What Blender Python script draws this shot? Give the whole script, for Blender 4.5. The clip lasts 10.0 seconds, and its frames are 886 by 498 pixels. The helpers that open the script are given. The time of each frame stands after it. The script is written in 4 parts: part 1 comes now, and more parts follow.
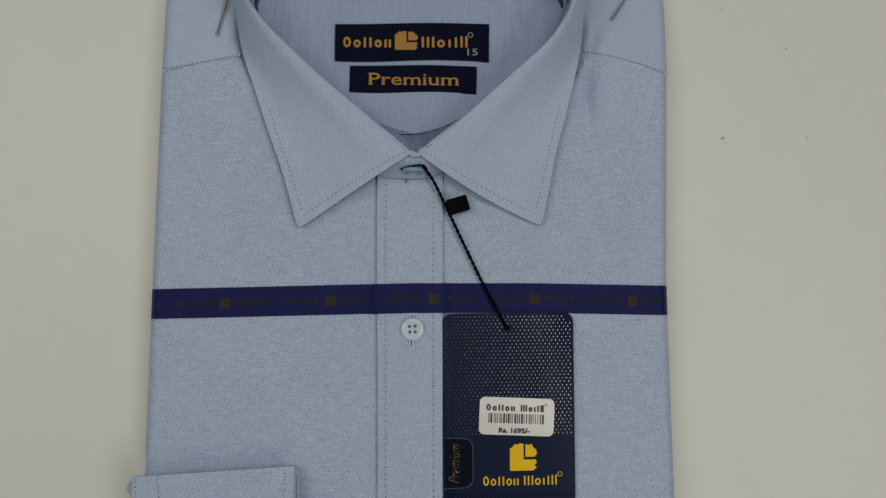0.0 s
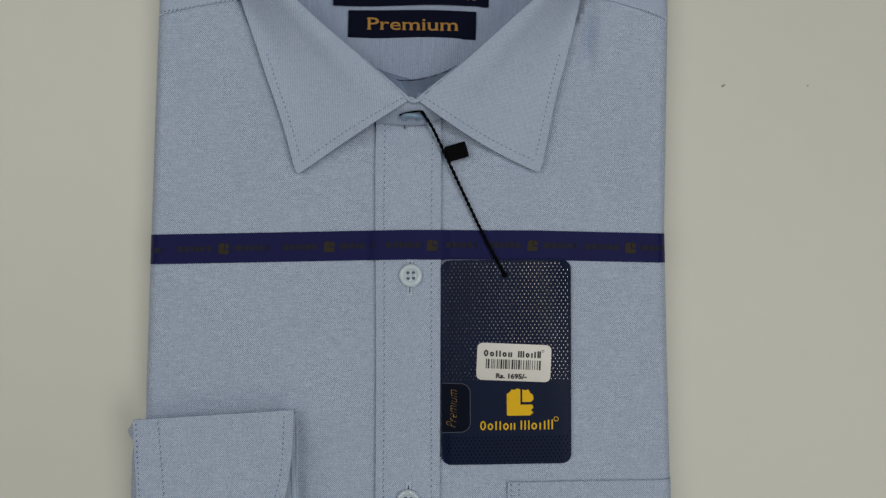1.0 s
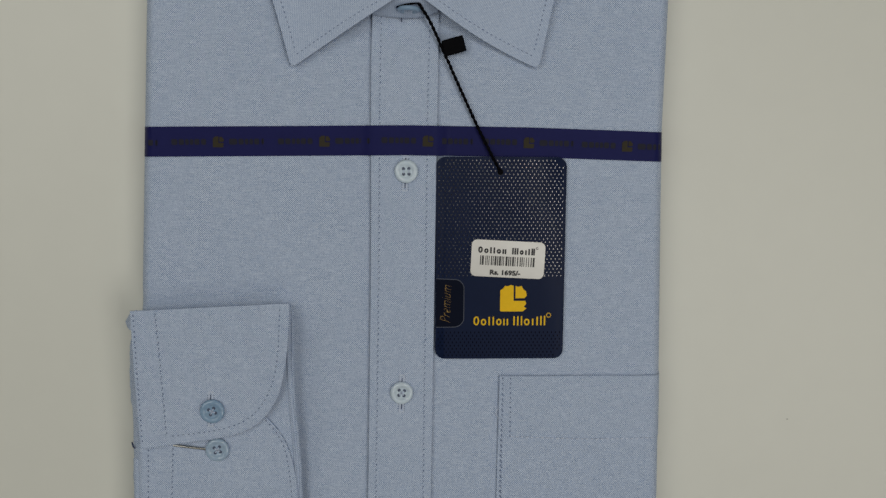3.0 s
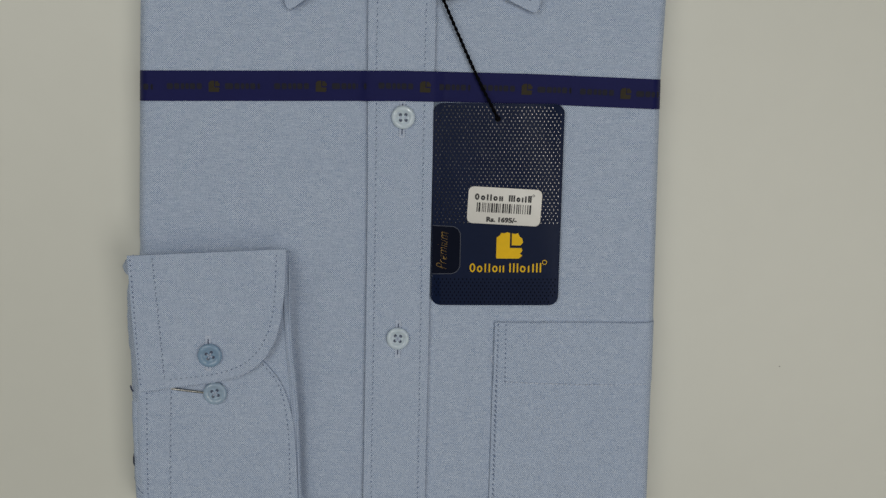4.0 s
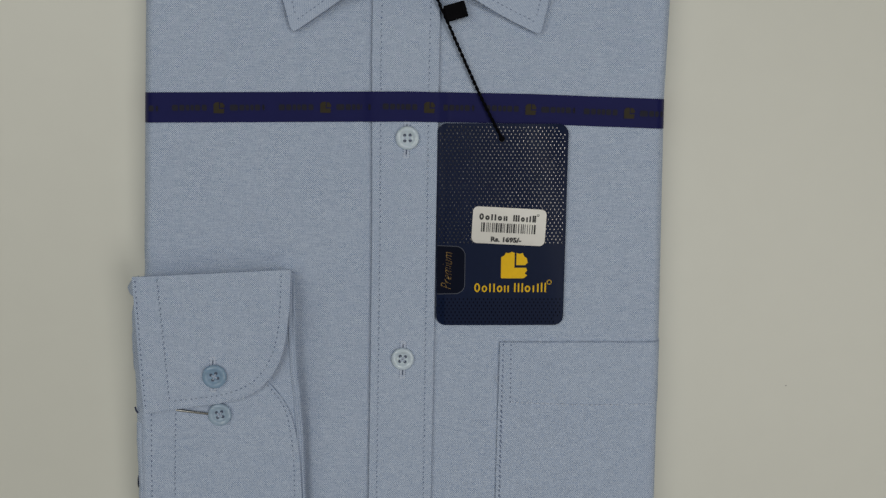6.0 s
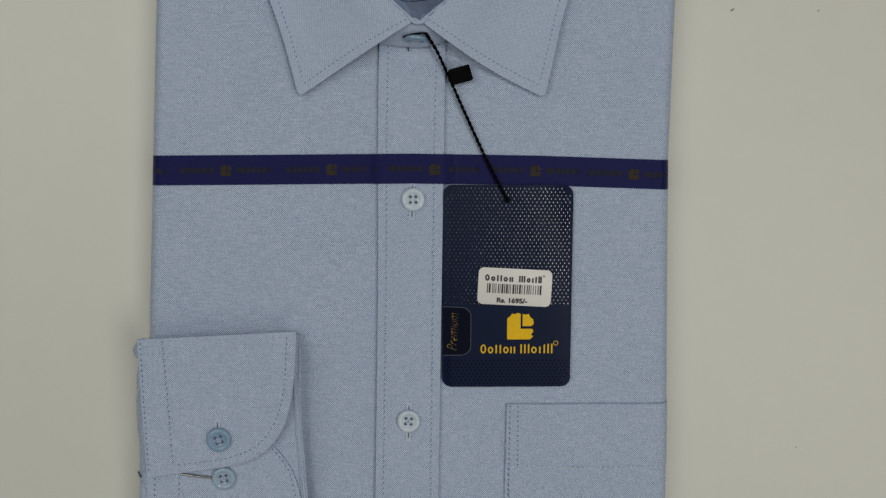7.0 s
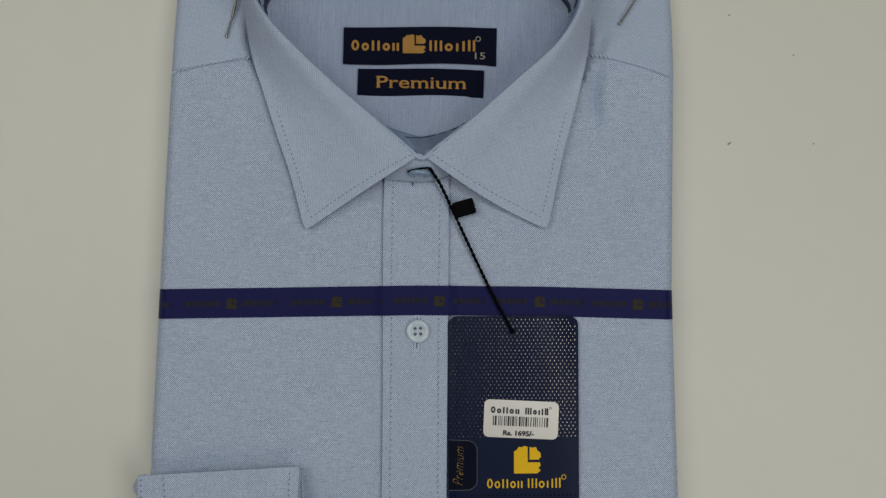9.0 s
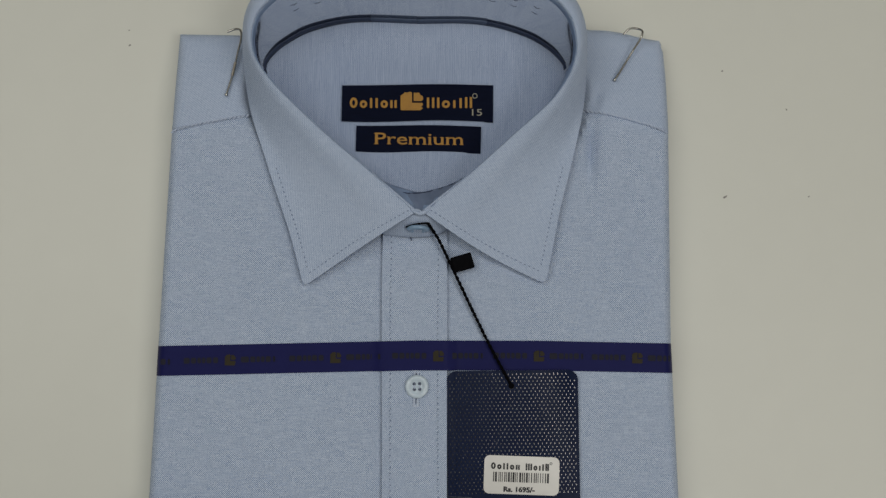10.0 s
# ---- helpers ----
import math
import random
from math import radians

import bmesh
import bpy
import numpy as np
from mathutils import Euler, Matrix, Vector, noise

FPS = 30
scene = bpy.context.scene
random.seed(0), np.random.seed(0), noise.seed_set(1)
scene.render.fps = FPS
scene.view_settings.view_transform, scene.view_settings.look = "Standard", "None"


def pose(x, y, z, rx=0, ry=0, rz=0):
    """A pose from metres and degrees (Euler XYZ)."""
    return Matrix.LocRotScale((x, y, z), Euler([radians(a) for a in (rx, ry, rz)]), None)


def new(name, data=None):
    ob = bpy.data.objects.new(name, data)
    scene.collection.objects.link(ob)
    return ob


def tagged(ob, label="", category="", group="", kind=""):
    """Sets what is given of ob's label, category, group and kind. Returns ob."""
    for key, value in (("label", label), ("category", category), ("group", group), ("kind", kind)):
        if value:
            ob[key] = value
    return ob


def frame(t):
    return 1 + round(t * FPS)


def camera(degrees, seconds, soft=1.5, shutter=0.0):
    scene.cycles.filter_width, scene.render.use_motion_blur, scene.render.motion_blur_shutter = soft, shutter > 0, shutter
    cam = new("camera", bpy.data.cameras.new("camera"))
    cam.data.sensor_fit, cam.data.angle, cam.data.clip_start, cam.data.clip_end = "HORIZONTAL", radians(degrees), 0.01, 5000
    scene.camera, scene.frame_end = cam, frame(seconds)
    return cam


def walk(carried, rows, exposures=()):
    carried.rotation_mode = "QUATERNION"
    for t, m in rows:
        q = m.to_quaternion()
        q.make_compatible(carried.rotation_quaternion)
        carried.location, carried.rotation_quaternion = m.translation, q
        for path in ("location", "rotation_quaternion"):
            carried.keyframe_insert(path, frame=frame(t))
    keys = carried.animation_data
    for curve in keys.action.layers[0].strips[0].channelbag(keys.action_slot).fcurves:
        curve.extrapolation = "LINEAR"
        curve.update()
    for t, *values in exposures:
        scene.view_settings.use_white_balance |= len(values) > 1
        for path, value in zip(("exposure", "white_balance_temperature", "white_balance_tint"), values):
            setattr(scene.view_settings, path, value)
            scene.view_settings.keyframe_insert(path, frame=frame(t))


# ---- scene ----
cam = camera(48.0, 10.0, soft=1.4)
PATH = [
    (0, -0.0008, 0.0246, 0.5026, 1.658, -1.848, 0.523),
    (0.5, -0.0005, 0.0227, 0.5031, 0.694, -1.868, 0.556),
    (1, -0.0002, 0.0226, 0.5034, -1.177, -1.870, 0.771),
    (1.5, -0.0010, 0.0238, 0.5035, -3.152, -2.041, 0.982),
    (2, -0.0005, 0.0226, 0.5036, -4.336, -2.085, 1.219),
    (2.5, 0.0002, 0.0245, 0.5028, -6.038, -2.064, 1.379),
    (2.7, 0.0002, 0.0233, 0.5031, -6.486, -2.033, 1.450),
    (3.8, -0.0011, 0.0220, 0.5036, -9.605, -2.239, 1.725),
    (4, 0.0005, 0.0236, 0.5037, -10.351, -2.142, 1.903),
    (4.5, 0.0006, 0.0240, 0.5033, -11.341, -2.125, 1.999),
    (5, 0.0003, 0.0231, 0.5034, -11.986, -2.223, 1.981),
    (5.5, 0.0007, 0.0239, 0.5030, -10.818, -1.958, 1.764),
    (5.7, 0.0004, 0.0240, 0.5037, -10.171, -1.992, 1.736),
    (6.8, 0.0003, 0.0241, 0.5031, -6.575, -1.637, 1.386),
    (7, -0.0005, 0.0248, 0.5034, -5.810, -1.731, 1.410),
    (7.5, 0.0001, 0.0236, 0.5035, -4.031, -1.707, 1.252),
    (8, 0.0001, 0.0230, 0.5038, -1.881, -1.679, 1.228),
    (8.5, 0.0001, 0.0235, 0.5047, 0.154, -1.561, 1.156),
    (9, 0.0008, 0.0236, 0.5046, 1.911, -1.323, 1.011),
    (9.5, -0.0001, 0.0230, 0.5050, 3.469, -1.505, 0.849),
    (10, 0.0008, 0.0229, 0.5057, 5.150, -1.386, 0.611),
]
walk(cam, [(t, pose(*p)) for t, *p in PATH])

# ---- light: a closed white room with three ceiling lamps ----
world = bpy.data.worlds.new("world")
world.use_nodes = True
scene.world = world
world.node_tree.nodes["Background"].inputs[0].default_value = (0.9, 0.95, 1.0, 1)
world.node_tree.nodes["Background"].inputs[1].default_value = 0.1


def ceiling_lamp(x, y, z, sx, sy, watts, colour):
    data = bpy.data.lights.new("ceiling_lamp", "AREA")
    data.shape, data.size, data.size_y, data.energy, data.color = "RECTANGLE", sx, sy, watts, colour
    ob = new("ceiling_lamp", data)
    ob.matrix_world = pose(x, y, z)
    return ob


ceiling_lamp(1.0, -0.5, 1.78, 0.8, 1.3, 10.4, (1.0, 0.965, 0.92))
ceiling_lamp(-1.0, 0.35, 1.78, 1.2, 1.2, 10.6, (1.0, 0.985, 0.94))
ceiling_lamp(0.34, 0.36, 1.78, 0.44, 0.3, 5.0, (1.0, 0.985, 0.94))


# ---- materials ----
def nodes_of(name):
    m = bpy.data.materials.new(name)
    m.use_nodes = True
    t = m.node_tree
    return m, t, t.nodes["Principled BSDF"]


def mixed(t, kind, fac, a, b):
    n = t.nodes.new("ShaderNodeMix")
    n.data_type, n.blend_type = "RGBA", kind
    for socket, v in ((n.inputs[0], fac), (n.inputs[6], a), (n.inputs[7], b)):
        if isinstance(v, bpy.types.NodeSocket):
            t.links.new(v, socket)
        elif isinstance(v, tuple):
            socket.default_value = (*v, 1)
        else:
            socket.default_value = v
    return n.outputs[2]


def maths(t, op, a, b=0.0, c=0.0):
    n = t.nodes.new("ShaderNodeMath")
    n.operation = op
    for socket, v in zip(n.inputs, (a, b, c)):
        if isinstance(v, bpy.types.NodeSocket):
            t.links.new(v, socket)
        else:
            socket.default_value = v
    return n.outputs[0]


def coords(t, turn=0.0, scale=(1, 1, 1)):
    c = t.nodes.new("ShaderNodeTexCoord")
    m = t.nodes.new("ShaderNodeMapping")
    m.inputs["Rotation"].default_value = (0, 0, radians(turn))
    m.inputs["Scale"].default_value = scale
    t.links.new(c.outputs["Object"], m.inputs["Vector"])
    return m.outputs[0]


def noisy(t, vec, scale, detail=3.0, rough=0.55):
    n = t.nodes.new("ShaderNodeTexNoise")
    n.inputs["Scale"].default_value, n.inputs["Detail"].default_value, n.inputs["Roughness"].default_value = scale, detail, rough
    t.links.new(vec, n.inputs["Vector"])
    return n.outputs["Fac"]


def wave(t, vec, axis, period, distortion=0.0, shape="SIN"):
    n = t.nodes.new("ShaderNodeTexWave")
    n.wave_type, n.bands_direction, n.wave_profile = "BANDS", axis, shape
    n.inputs["Scale"].default_value = 0.31416 / period
    n.inputs["Distortion"].default_value = distortion
    n.inputs["Detail"].default_value = 2.0
    n.inputs["Detail Scale"].default_value = 0.7
    t.links.new(vec, n.inputs["Vector"])
    return n.outputs["Fac"]


def bumped(t, bsdf, height, strength, distance):
    b = t.nodes.new("ShaderNodeBump")
    b.inputs["Strength"].default_value, b.inputs["Distance"].default_value = strength, distance
    t.links.new(height, b.inputs["Height"])
    t.links.new(b.outputs[0], bsdf.inputs["Normal"])


def fabric(name, light, dark, turn=0.0, kind="oxford", pitch=0.00097, contrast=1.0, slubs=0.62):
    """Woven shirting: blue and white yarns, slubs along the weft and soft unevenness."""
    m, t, bsdf = nodes_of(name)
    # yarns wander a little, as woven ones do
    wander = t.nodes.new("ShaderNodeTexNoise")
    wander.inputs["Scale"].default_value, wander.inputs["Detail"].default_value = 420, 2.0
    straight = coords(t, turn)
    t.links.new(straight, wander.inputs["Vector"])
    shift = t.nodes.new("ShaderNodeVectorMath")
    shift.operation = "MULTIPLY_ADD"
    shift.inputs[1].default_value = (0.0003, 0.0003, 0.0003)
    t.links.new(wander.outputs["Color"], shift.inputs[0])
    t.links.new(straight, shift.inputs[2])
    vec = shift.outputs[0]
    if kind == "oxford":
        # floats of the basket weave: staggered dots of uneven strength
        a, b = wave(t, vec, "X", pitch, 0.8), wave(t, vec, "Y", pitch, 0.8)
        grid = maths(t, "MULTIPLY", maths(t, "SUBTRACT", a, 0.5), maths(t, "SUBTRACT", b, 0.5))
        grid = maths(t, "MULTIPLY", grid, maths(t, "MULTIPLY_ADD", noisy(t, vec, 420, 2.0), 3.6, -0.7))
        warp = noisy(t, coords(t, turn, (1500, 300, 90)), 1.0, 2.0)
        weave = maths(t, "ADD", maths(t, "MULTIPLY_ADD", grid, 3.0, 0.5), maths(t, "MULTIPLY", maths(t, "SUBTRACT", warp, 0.5), 0.32))
    elif kind in ("rib_x", "rib_y", "warp"):
        a, b = wave(t, vec, "X", pitch, 1.2), wave(t, vec, "Y", pitch, 1.2)
        grid = maths(t, "MULTIPLY", maths(t, "SUBTRACT", a, 0.5), maths(t, "SUBTRACT", b, 0.5))
        grid = maths(t, "MULTIPLY", grid, maths(t, "MULTIPLY_ADD", noisy(t, vec, 230, 3.0), 3.2, -0.5))
        ribs = maths(t, "SUBTRACT", b if kind == "rib_y" else a, 0.5)
        weave = maths(t, "ADD", maths(t, "MULTIPLY_ADD", grid, 1.5, 0.5), maths(t, "MULTIPLY", ribs, 0.2 if kind == "warp" else 0.34))
    else:
        weave = noisy(t, coords(t, turn, (1500, 160, 90)), 1.0, 2.0)
    slub = noisy(t, coords(t, turn, (150, 2100, 90)), 1.0, 2.0)
    if kind == "warp":
        slub = noisy(t, coords(t, turn, (1500, 90, 90)), 1.0, 2.0)
    grain = noisy(t, vec, 800, 2.0)
    soft = noisy(t, vec, 28, 3.0)
    f = maths(t, "MULTIPLY_ADD", weave, 1.15 * contrast, 0.5 - 0.575 * contrast)
    f = maths(t, "ADD", f, maths(t, "MULTIPLY", maths(t, "SUBTRACT", slub, 0.5), slubs * contrast))
    f = maths(t, "ADD", f, maths(t, "MULTIPLY", maths(t, "SUBTRACT", grain, 0.5), 0.34 * contrast))
    f = maths(t, "ADD", f, maths(t, "MULTIPLY", maths(t, "SUBTRACT", soft, 0.5), 0.12))
    clamp = t.nodes.new("ShaderNodeClamp")
    t.links.new(f, clamp.inputs[0])
    t.links.new(mixed(t, "MIX", clamp.outputs[0], dark, light), bsdf.inputs["Base Color"])
    bsdf.inputs["Roughness"].default_value = 0.8
    bsdf.inputs["Specular IOR Level"].default_value = 0.25
    bsdf.inputs["Sheen Weight"].default_value = 0.08
    bumped(t, bsdf, f, 0.45, 0.00025)
    return m


def plain(name, colour, rough=0.5, metal=0.0, vary=0.12, scale=300, bump=0.0, spec=0.5, stretch=(1, 1, 1)):
    m, t, bsdf = nodes_of(name)
    vec = coords(t, 0, stretch)
    n = noisy(t, vec, scale, 4.0)
    big = noisy(t, vec, scale * 0.08, 2.0)
    f = maths(t, "MULTIPLY_ADD", maths(t, "ADD", maths(t, "SUBTRACT", n, 0.5), maths(t, "SUBTRACT", big, 0.5)), vary * 2, 1.0)
    comb = t.nodes.new("ShaderNodeVectorMath")
    comb.operation = "SCALE"
    comb.inputs[0].default_value = colour
    t.links.new(f, comb.inputs["Scale"])
    t.links.new(comb.outputs[0], bsdf.inputs["Base Color"])
    bsdf.inputs["Roughness"].default_value, bsdf.inputs["Metallic"].default_value = rough, metal
    bsdf.inputs["Specular IOR Level"].default_value = spec
    if bump:
        bumped(t, bsdf, n, bump, 0.0002)
    return m


BLUE_L, BLUE_D = (0.688, 0.764, 0.866), (0.153, 0.238, 0.418)
OXFORD = fabric("oxford_cloth", BLUE_L, BLUE_D, contrast=0.88, slubs=0.72)
OXFORD_PLACKET = fabric("oxford_cloth_placket", BLUE_L, BLUE_D, turn=1, contrast=0.86, slubs=0.4)
OXFORD_CUFF = fabric("oxford_cloth_cuff", BLUE_L, BLUE_D, turn=3, contrast=0.93, slubs=0.42)
TWILL_L = fabric("oxford_cloth_bias_left", BLUE_L, BLUE_D, kind="rib_y", turn=38, contrast=0.7, pitch=0.0009, slubs=0.25)
TWILL_R = fabric("oxford_cloth_bias_right", BLUE_L, BLUE_D, kind="rib_x", turn=-30, contrast=0.7, pitch=0.0009, slubs=0.25)
COLLAR = fabric("collar_cloth", BLUE_L, BLUE_D, kind="rib_x", turn=2, contrast=0.74, pitch=0.00085, slubs=0.2)
COLLAR_R = fabric("collar_cloth_right", BLUE_L, BLUE_D, kind="rib_y", turn=48, contrast=0.74, pitch=0.00085, slubs=0.2)
# the same shirting, darkened: shade inside the collar is in both tones
INNER_SHADED = fabric("inner_cloth_shaded", (0.535, 0.61, 0.74), (0.105, 0.165, 0.31), kind="warp", contrast=0.75, pitch=0.0009, slubs=0.5)
# shirting again, its tones darkened for film tint and the collar's inner shade
STAND_SHADED = fabric("stand_cloth_shaded", (0.315, 0.41, 0.58), (0.205, 0.29, 0.45), kind="warp", contrast=0.3)
THREAD = plain("stitch_thread", (0.13, 0.17, 0.275), 0.8)
THREAD_MID = plain("collar_stitch_thread", (0.15, 0.19, 0.30), 0.8)
THREAD_L = plain("buttonhole_thread", (0.45, 0.52, 0.65), 0.8)
THREAD_PALE = plain("pale_buttonhole_thread", (0.54, 0.60, 0.71), 0.8)
SOCKET = plain("button_socket", (0.06, 0.08, 0.13), 0.6)
HOLE = plain("needle_hole", (0.03, 0.04, 0.09), 0.9)
NAVY_WEAVE = plain("navy_satin_label", (0.0036, 0.0056, 0.017), 0.7, spec=0.05, vary=0.25, scale=1500, bump=0.3, stretch=(1, 4, 1))
GOLD_THREAD = plain("gold_thread", (0.37, 0.18, 0.018), 0.6, vary=0.25, scale=1800, bump=0.4)
GREY_THREAD = plain("silver_thread", (0.30, 0.28, 0.22), 0.6)
BAND = plain("violet_satin_paper", (0.011, 0.0125, 0.078), 0.5, vary=0.10, scale=900, bump=0.1, spec=0.08)
BAND_PRINT = plain("dull_gold_print", (0.019, 0.019, 0.030), 0.6, spec=0.1)
BAND_MARK = plain("dull_gold_emblem", (0.038, 0.032, 0.019), 0.6, spec=0.1)
CARD = plain("navy_card", (0.0060, 0.0122, 0.039), 0.4, vary=0.10, scale=700, bump=0.05, spec=0.095)
CARD_EMBOSS = plain("navy_foil", (0.29, 0.29, 0.29), 0.11, metal=1.0, vary=0.2, scale=700)
# near black: the shade of the lower lattice's pits is put into the colour
CARD_PIT_SHADE = plain("navy_pit_shade", (0.0015, 0.002, 0.005), 0.7, vary=0.1, scale=700, spec=0.03)
CARD_TAB = plain("dark_navy_card", (0.0032, 0.0052, 0.015), 0.5, vary=0.1, scale=700, spec=0.05)
CARD_EDGE = plain("card_edge", (0.10, 0.11, 0.14), 0.5)
GOLD_DIM = plain("dull_gold_foil", (0.34, 0.21, 0.045), 0.4, metal=0.3, vary=0.15, scale=900)
GOLD_FOIL = plain("gold_foil", (0.84, 0.515, 0.012), 0.3, metal=0.1, vary=0.08, scale=500, spec=0.22)
STICKER = plain("white_sticker", (0.74, 0.73, 0.69), 0.35, vary=0.04, scale=300)
INK = plain("black_ink", (0.012, 0.012, 0.014), 0.5)
BLACK = plain("black_plastic", (0.004, 0.004, 0.005), 0.75, spec=0.03, vary=0.2, scale=900)
CORD = plain("black_cord", (0.003, 0.003, 0.004), 0.85, spec=0.04, vary=0.3, scale=2500, bump=0.4)
STEEL = plain("pin_steel", (0.48, 0.47, 0.43), 0.24, metal=1.0, vary=0.15, scale=900)
BRASS = plain("pin_brass", (0.42, 0.38, 0.31), 0.35, metal=1.0, vary=0.2, scale=900)
TABLE = plain("white_laminate", (0.68, 0.685, 0.615), 0.45, vary=0.018, scale=60, bump=0.02)
SPECK = plain("dark_speck", (0.27, 0.26, 0.24), 0.7)
WALL = plain("wall_paint", (0.50, 0.50, 0.49), 0.9, vary=0.03, scale=20)
FLOOR = plain("grey_floor_tile", (0.45, 0.44, 0.42), 0.5, vary=0.05, scale=10)
STRIP_DARK = plain("dark_plastic_and_shadow", (0.035, 0.047, 0.085), 0.5, spec=0.2)
TONGUE = plain("grey_blue_plastic", (0.17, 0.215, 0.31), 0.32, vary=0.2, scale=120, stretch=(1, 4, 1))
STRIP_GREY = plain("grey_plastic_strip", (0.075, 0.10, 0.16), 0.5, spec=0.2)


def button_material(name, colour):
    m, t, bsdf = nodes_of(name)
    pearl = noisy(t, coords(t, 20, (1, 2.5, 1)), 260, 2.0)
    t.links.new(mixed(t, "MIX", pearl, tuple(c * 0.8 for c in colour), tuple(min(1, c * 1.18) for c in colour)), bsdf.inputs["Base Color"])
    bsdf.inputs["Roughness"].default_value = 0.16
    bsdf.inputs["Coat Weight"].default_value = 0.4
    bsdf.inputs["Subsurface Weight"].default_value = 0.15
    bsdf.inputs["Subsurface Radius"].default_value = (0.001, 0.001, 0.0012)
    return m


BUTTON = button_material("pale_blue_button", (0.58, 0.68, 0.76))
BUTTON_MID = button_material("mid_blue_button", (0.34, 0.45, 0.57))
BUTTON_DEEP = button_material("grey_blue_button", (0.24, 0.36, 0.50))

FILM = bpy.data.materials.new("clear_film")
FILM.use_nodes = True
_t = FILM.node_tree
_t.nodes.clear()
_o = _t.nodes.new("ShaderNodeOutputMaterial")
_a = _t.nodes.new("ShaderNodeBsdfTransparent")
_a.inputs[0].default_value = (0.70, 0.78, 0.88, 1)
_g = _t.nodes.new("ShaderNodeBsdfGlossy")
_g.inputs["Roughness"].default_value = 0.12
_f = _t.nodes.new("ShaderNodeFresnel")
_f.inputs[0].default_value = 1.45
_m = _t.nodes.new("ShaderNodeMixShader")
_t.links.new(_f.outputs[0], _m.inputs[0])
_t.links.new(_a.outputs[0], _m.inputs[1])
_t.links.new(_g.outputs[0], _m.inputs[2])
_t.links.new(_m.outputs[0], _o.inputs[0])


# ---- mesh helpers; lengths in millimetres ----
MM = 0.001


def thing(name, label, category, at=(0, 0, 0), group="", kind=""):
    ob = new(name)
    ob.empty_display_size = 0.01
    ob.matrix_world = Matrix.Translation(Vector(at) * MM)
    return tagged(ob, label, category, group, kind)


def link(name, bm, material, parent=None, label="", smooth=True):
    """Links a bmesh given in millimetres of the world as one mesh object."""
    me = bpy.data.meshes.new(name)
    bmesh.ops.recalc_face_normals(bm, faces=bm.faces)
    for v in bm.verts:
        v.co *= MM
    for f in bm.faces:
        f.smooth = smooth
    bm.to_mesh(me)
    bm.free()
    if smooth:
        me.set_sharp_from_angle(angle=radians(48))
    me.materials.append(material)
    ob = new(name, me)
    if parent is not None:
        ob.parent = parent
        ob.matrix_parent_inverse = world_of(parent).inverted()
    if label:
        tagged(ob, label)
    return ob


def world_of(ob):
    m = ob.matrix_basis.copy()
    if ob.parent is not None:
        m = world_of(ob.parent) @ ob.matrix_parent_inverse @ m
    return m


def part(name, bm, material, parent, label="", smooth=True):
    return link(name, bm, material, parent, label, smooth)


def lerp(a, b, f):
    return a + (b - a) * f


def table_of(x, pts):
    """Piecewise linear reading of (x, y) pairs in rising x."""
    if x <= pts[0][0]:
        return pts[0][1]
    for (x0, y0), (x1, y1) in zip(pts, pts[1:]):
        if x <= x1:
            return lerp(y0, y1, (x - x0) / (x1 - x0))
    return pts[-1][1]


def spline(ctrl, n):
    """n + 1 points evenly along a Catmull-Rom curve through the controls."""
    c = [Vector(p) for p in ctrl]
    c = [c[0] * 2 - c[1]] + c + [c[-1] * 2 - c[-2]]
    fine = []
    for i in range(1, len(c) - 2):
        for k in range(16):
            s = k / 16
            p0, p1, p2, p3 = c[i - 1:i + 3]
            fine.append(0.5 * (2 * p1 + (p2 - p0) * s + (2 * p0 - 5 * p1 + 4 * p2 - p3) * s * s + (3 * p1 - p0 - 3 * p2 + p3) * s ** 3))
    fine.append(c[-2])
    run = [0.0]
    for a, b in zip(fine, fine[1:]):
        run.append(run[-1] + (b - a).length)
    out, j = [], 0
    for i in range(n + 1):
        d = run[-1] * i / n
        while j < len(fine) - 2 and run[j + 1] < d:
            j += 1
        out.append(fine[j].lerp(fine[j + 1], min(1, max(0, (d - run[j]) / max(1e-9, run[j + 1] - run[j])))))
    return out


def grid_mesh(rows, closed=False):
    bm = bmesh.new()
    vs = [[bm.verts.new(p) for p in r] for r in rows]
    for a, b in zip(vs, vs[1:]):
        n = len(a)
        for i in range(n if closed else n - 1):
            bm.faces.new((a[i], a[(i + 1) % n], b[(i + 1) % n], b[i]))
    return bm


def thick(bm, depth):
    """Turns a sheet into a slab by pushing a copy of it down by depth."""
    low = {v: bm.verts.new(v.co - Vector((0, 0, depth))) for v in list(bm.verts)}
    rim = [e for e in bm.edges if len(e.link_faces) == 1]
    for f in list(bm.faces):
        bm.faces.new([low[v] for v in reversed(f.verts)])
    for e in rim:
        a, b = e.verts
        bm.faces.new((a, b, low[b], low[a]))
    return bm


def box(bm, cx, cy, cz, sx, sy, sz, turn=0.0):
    m = Matrix.Translation((cx, cy, cz)) @ Matrix.Rotation(radians(turn), 4, "Z") @ Matrix.Diagonal((sx, sy, sz, 1))
    return bmesh.ops.create_cube(bm, size=1, matrix=m)["verts"]


def round_box(sx, sy, sz, r, m, seg=3):
    bm = bmesh.new()
    bmesh.ops.create_cube(bm, size=1, matrix=Matrix.Diagonal((sx, sy, sz, 1)))
    bmesh.ops.bevel(bm, geom=list(bm.edges), offset=r, segments=seg, affect="EDGES", profile=0.5)
    bmesh.ops.transform(bm, matrix=m, verts=bm.verts)
    return bm


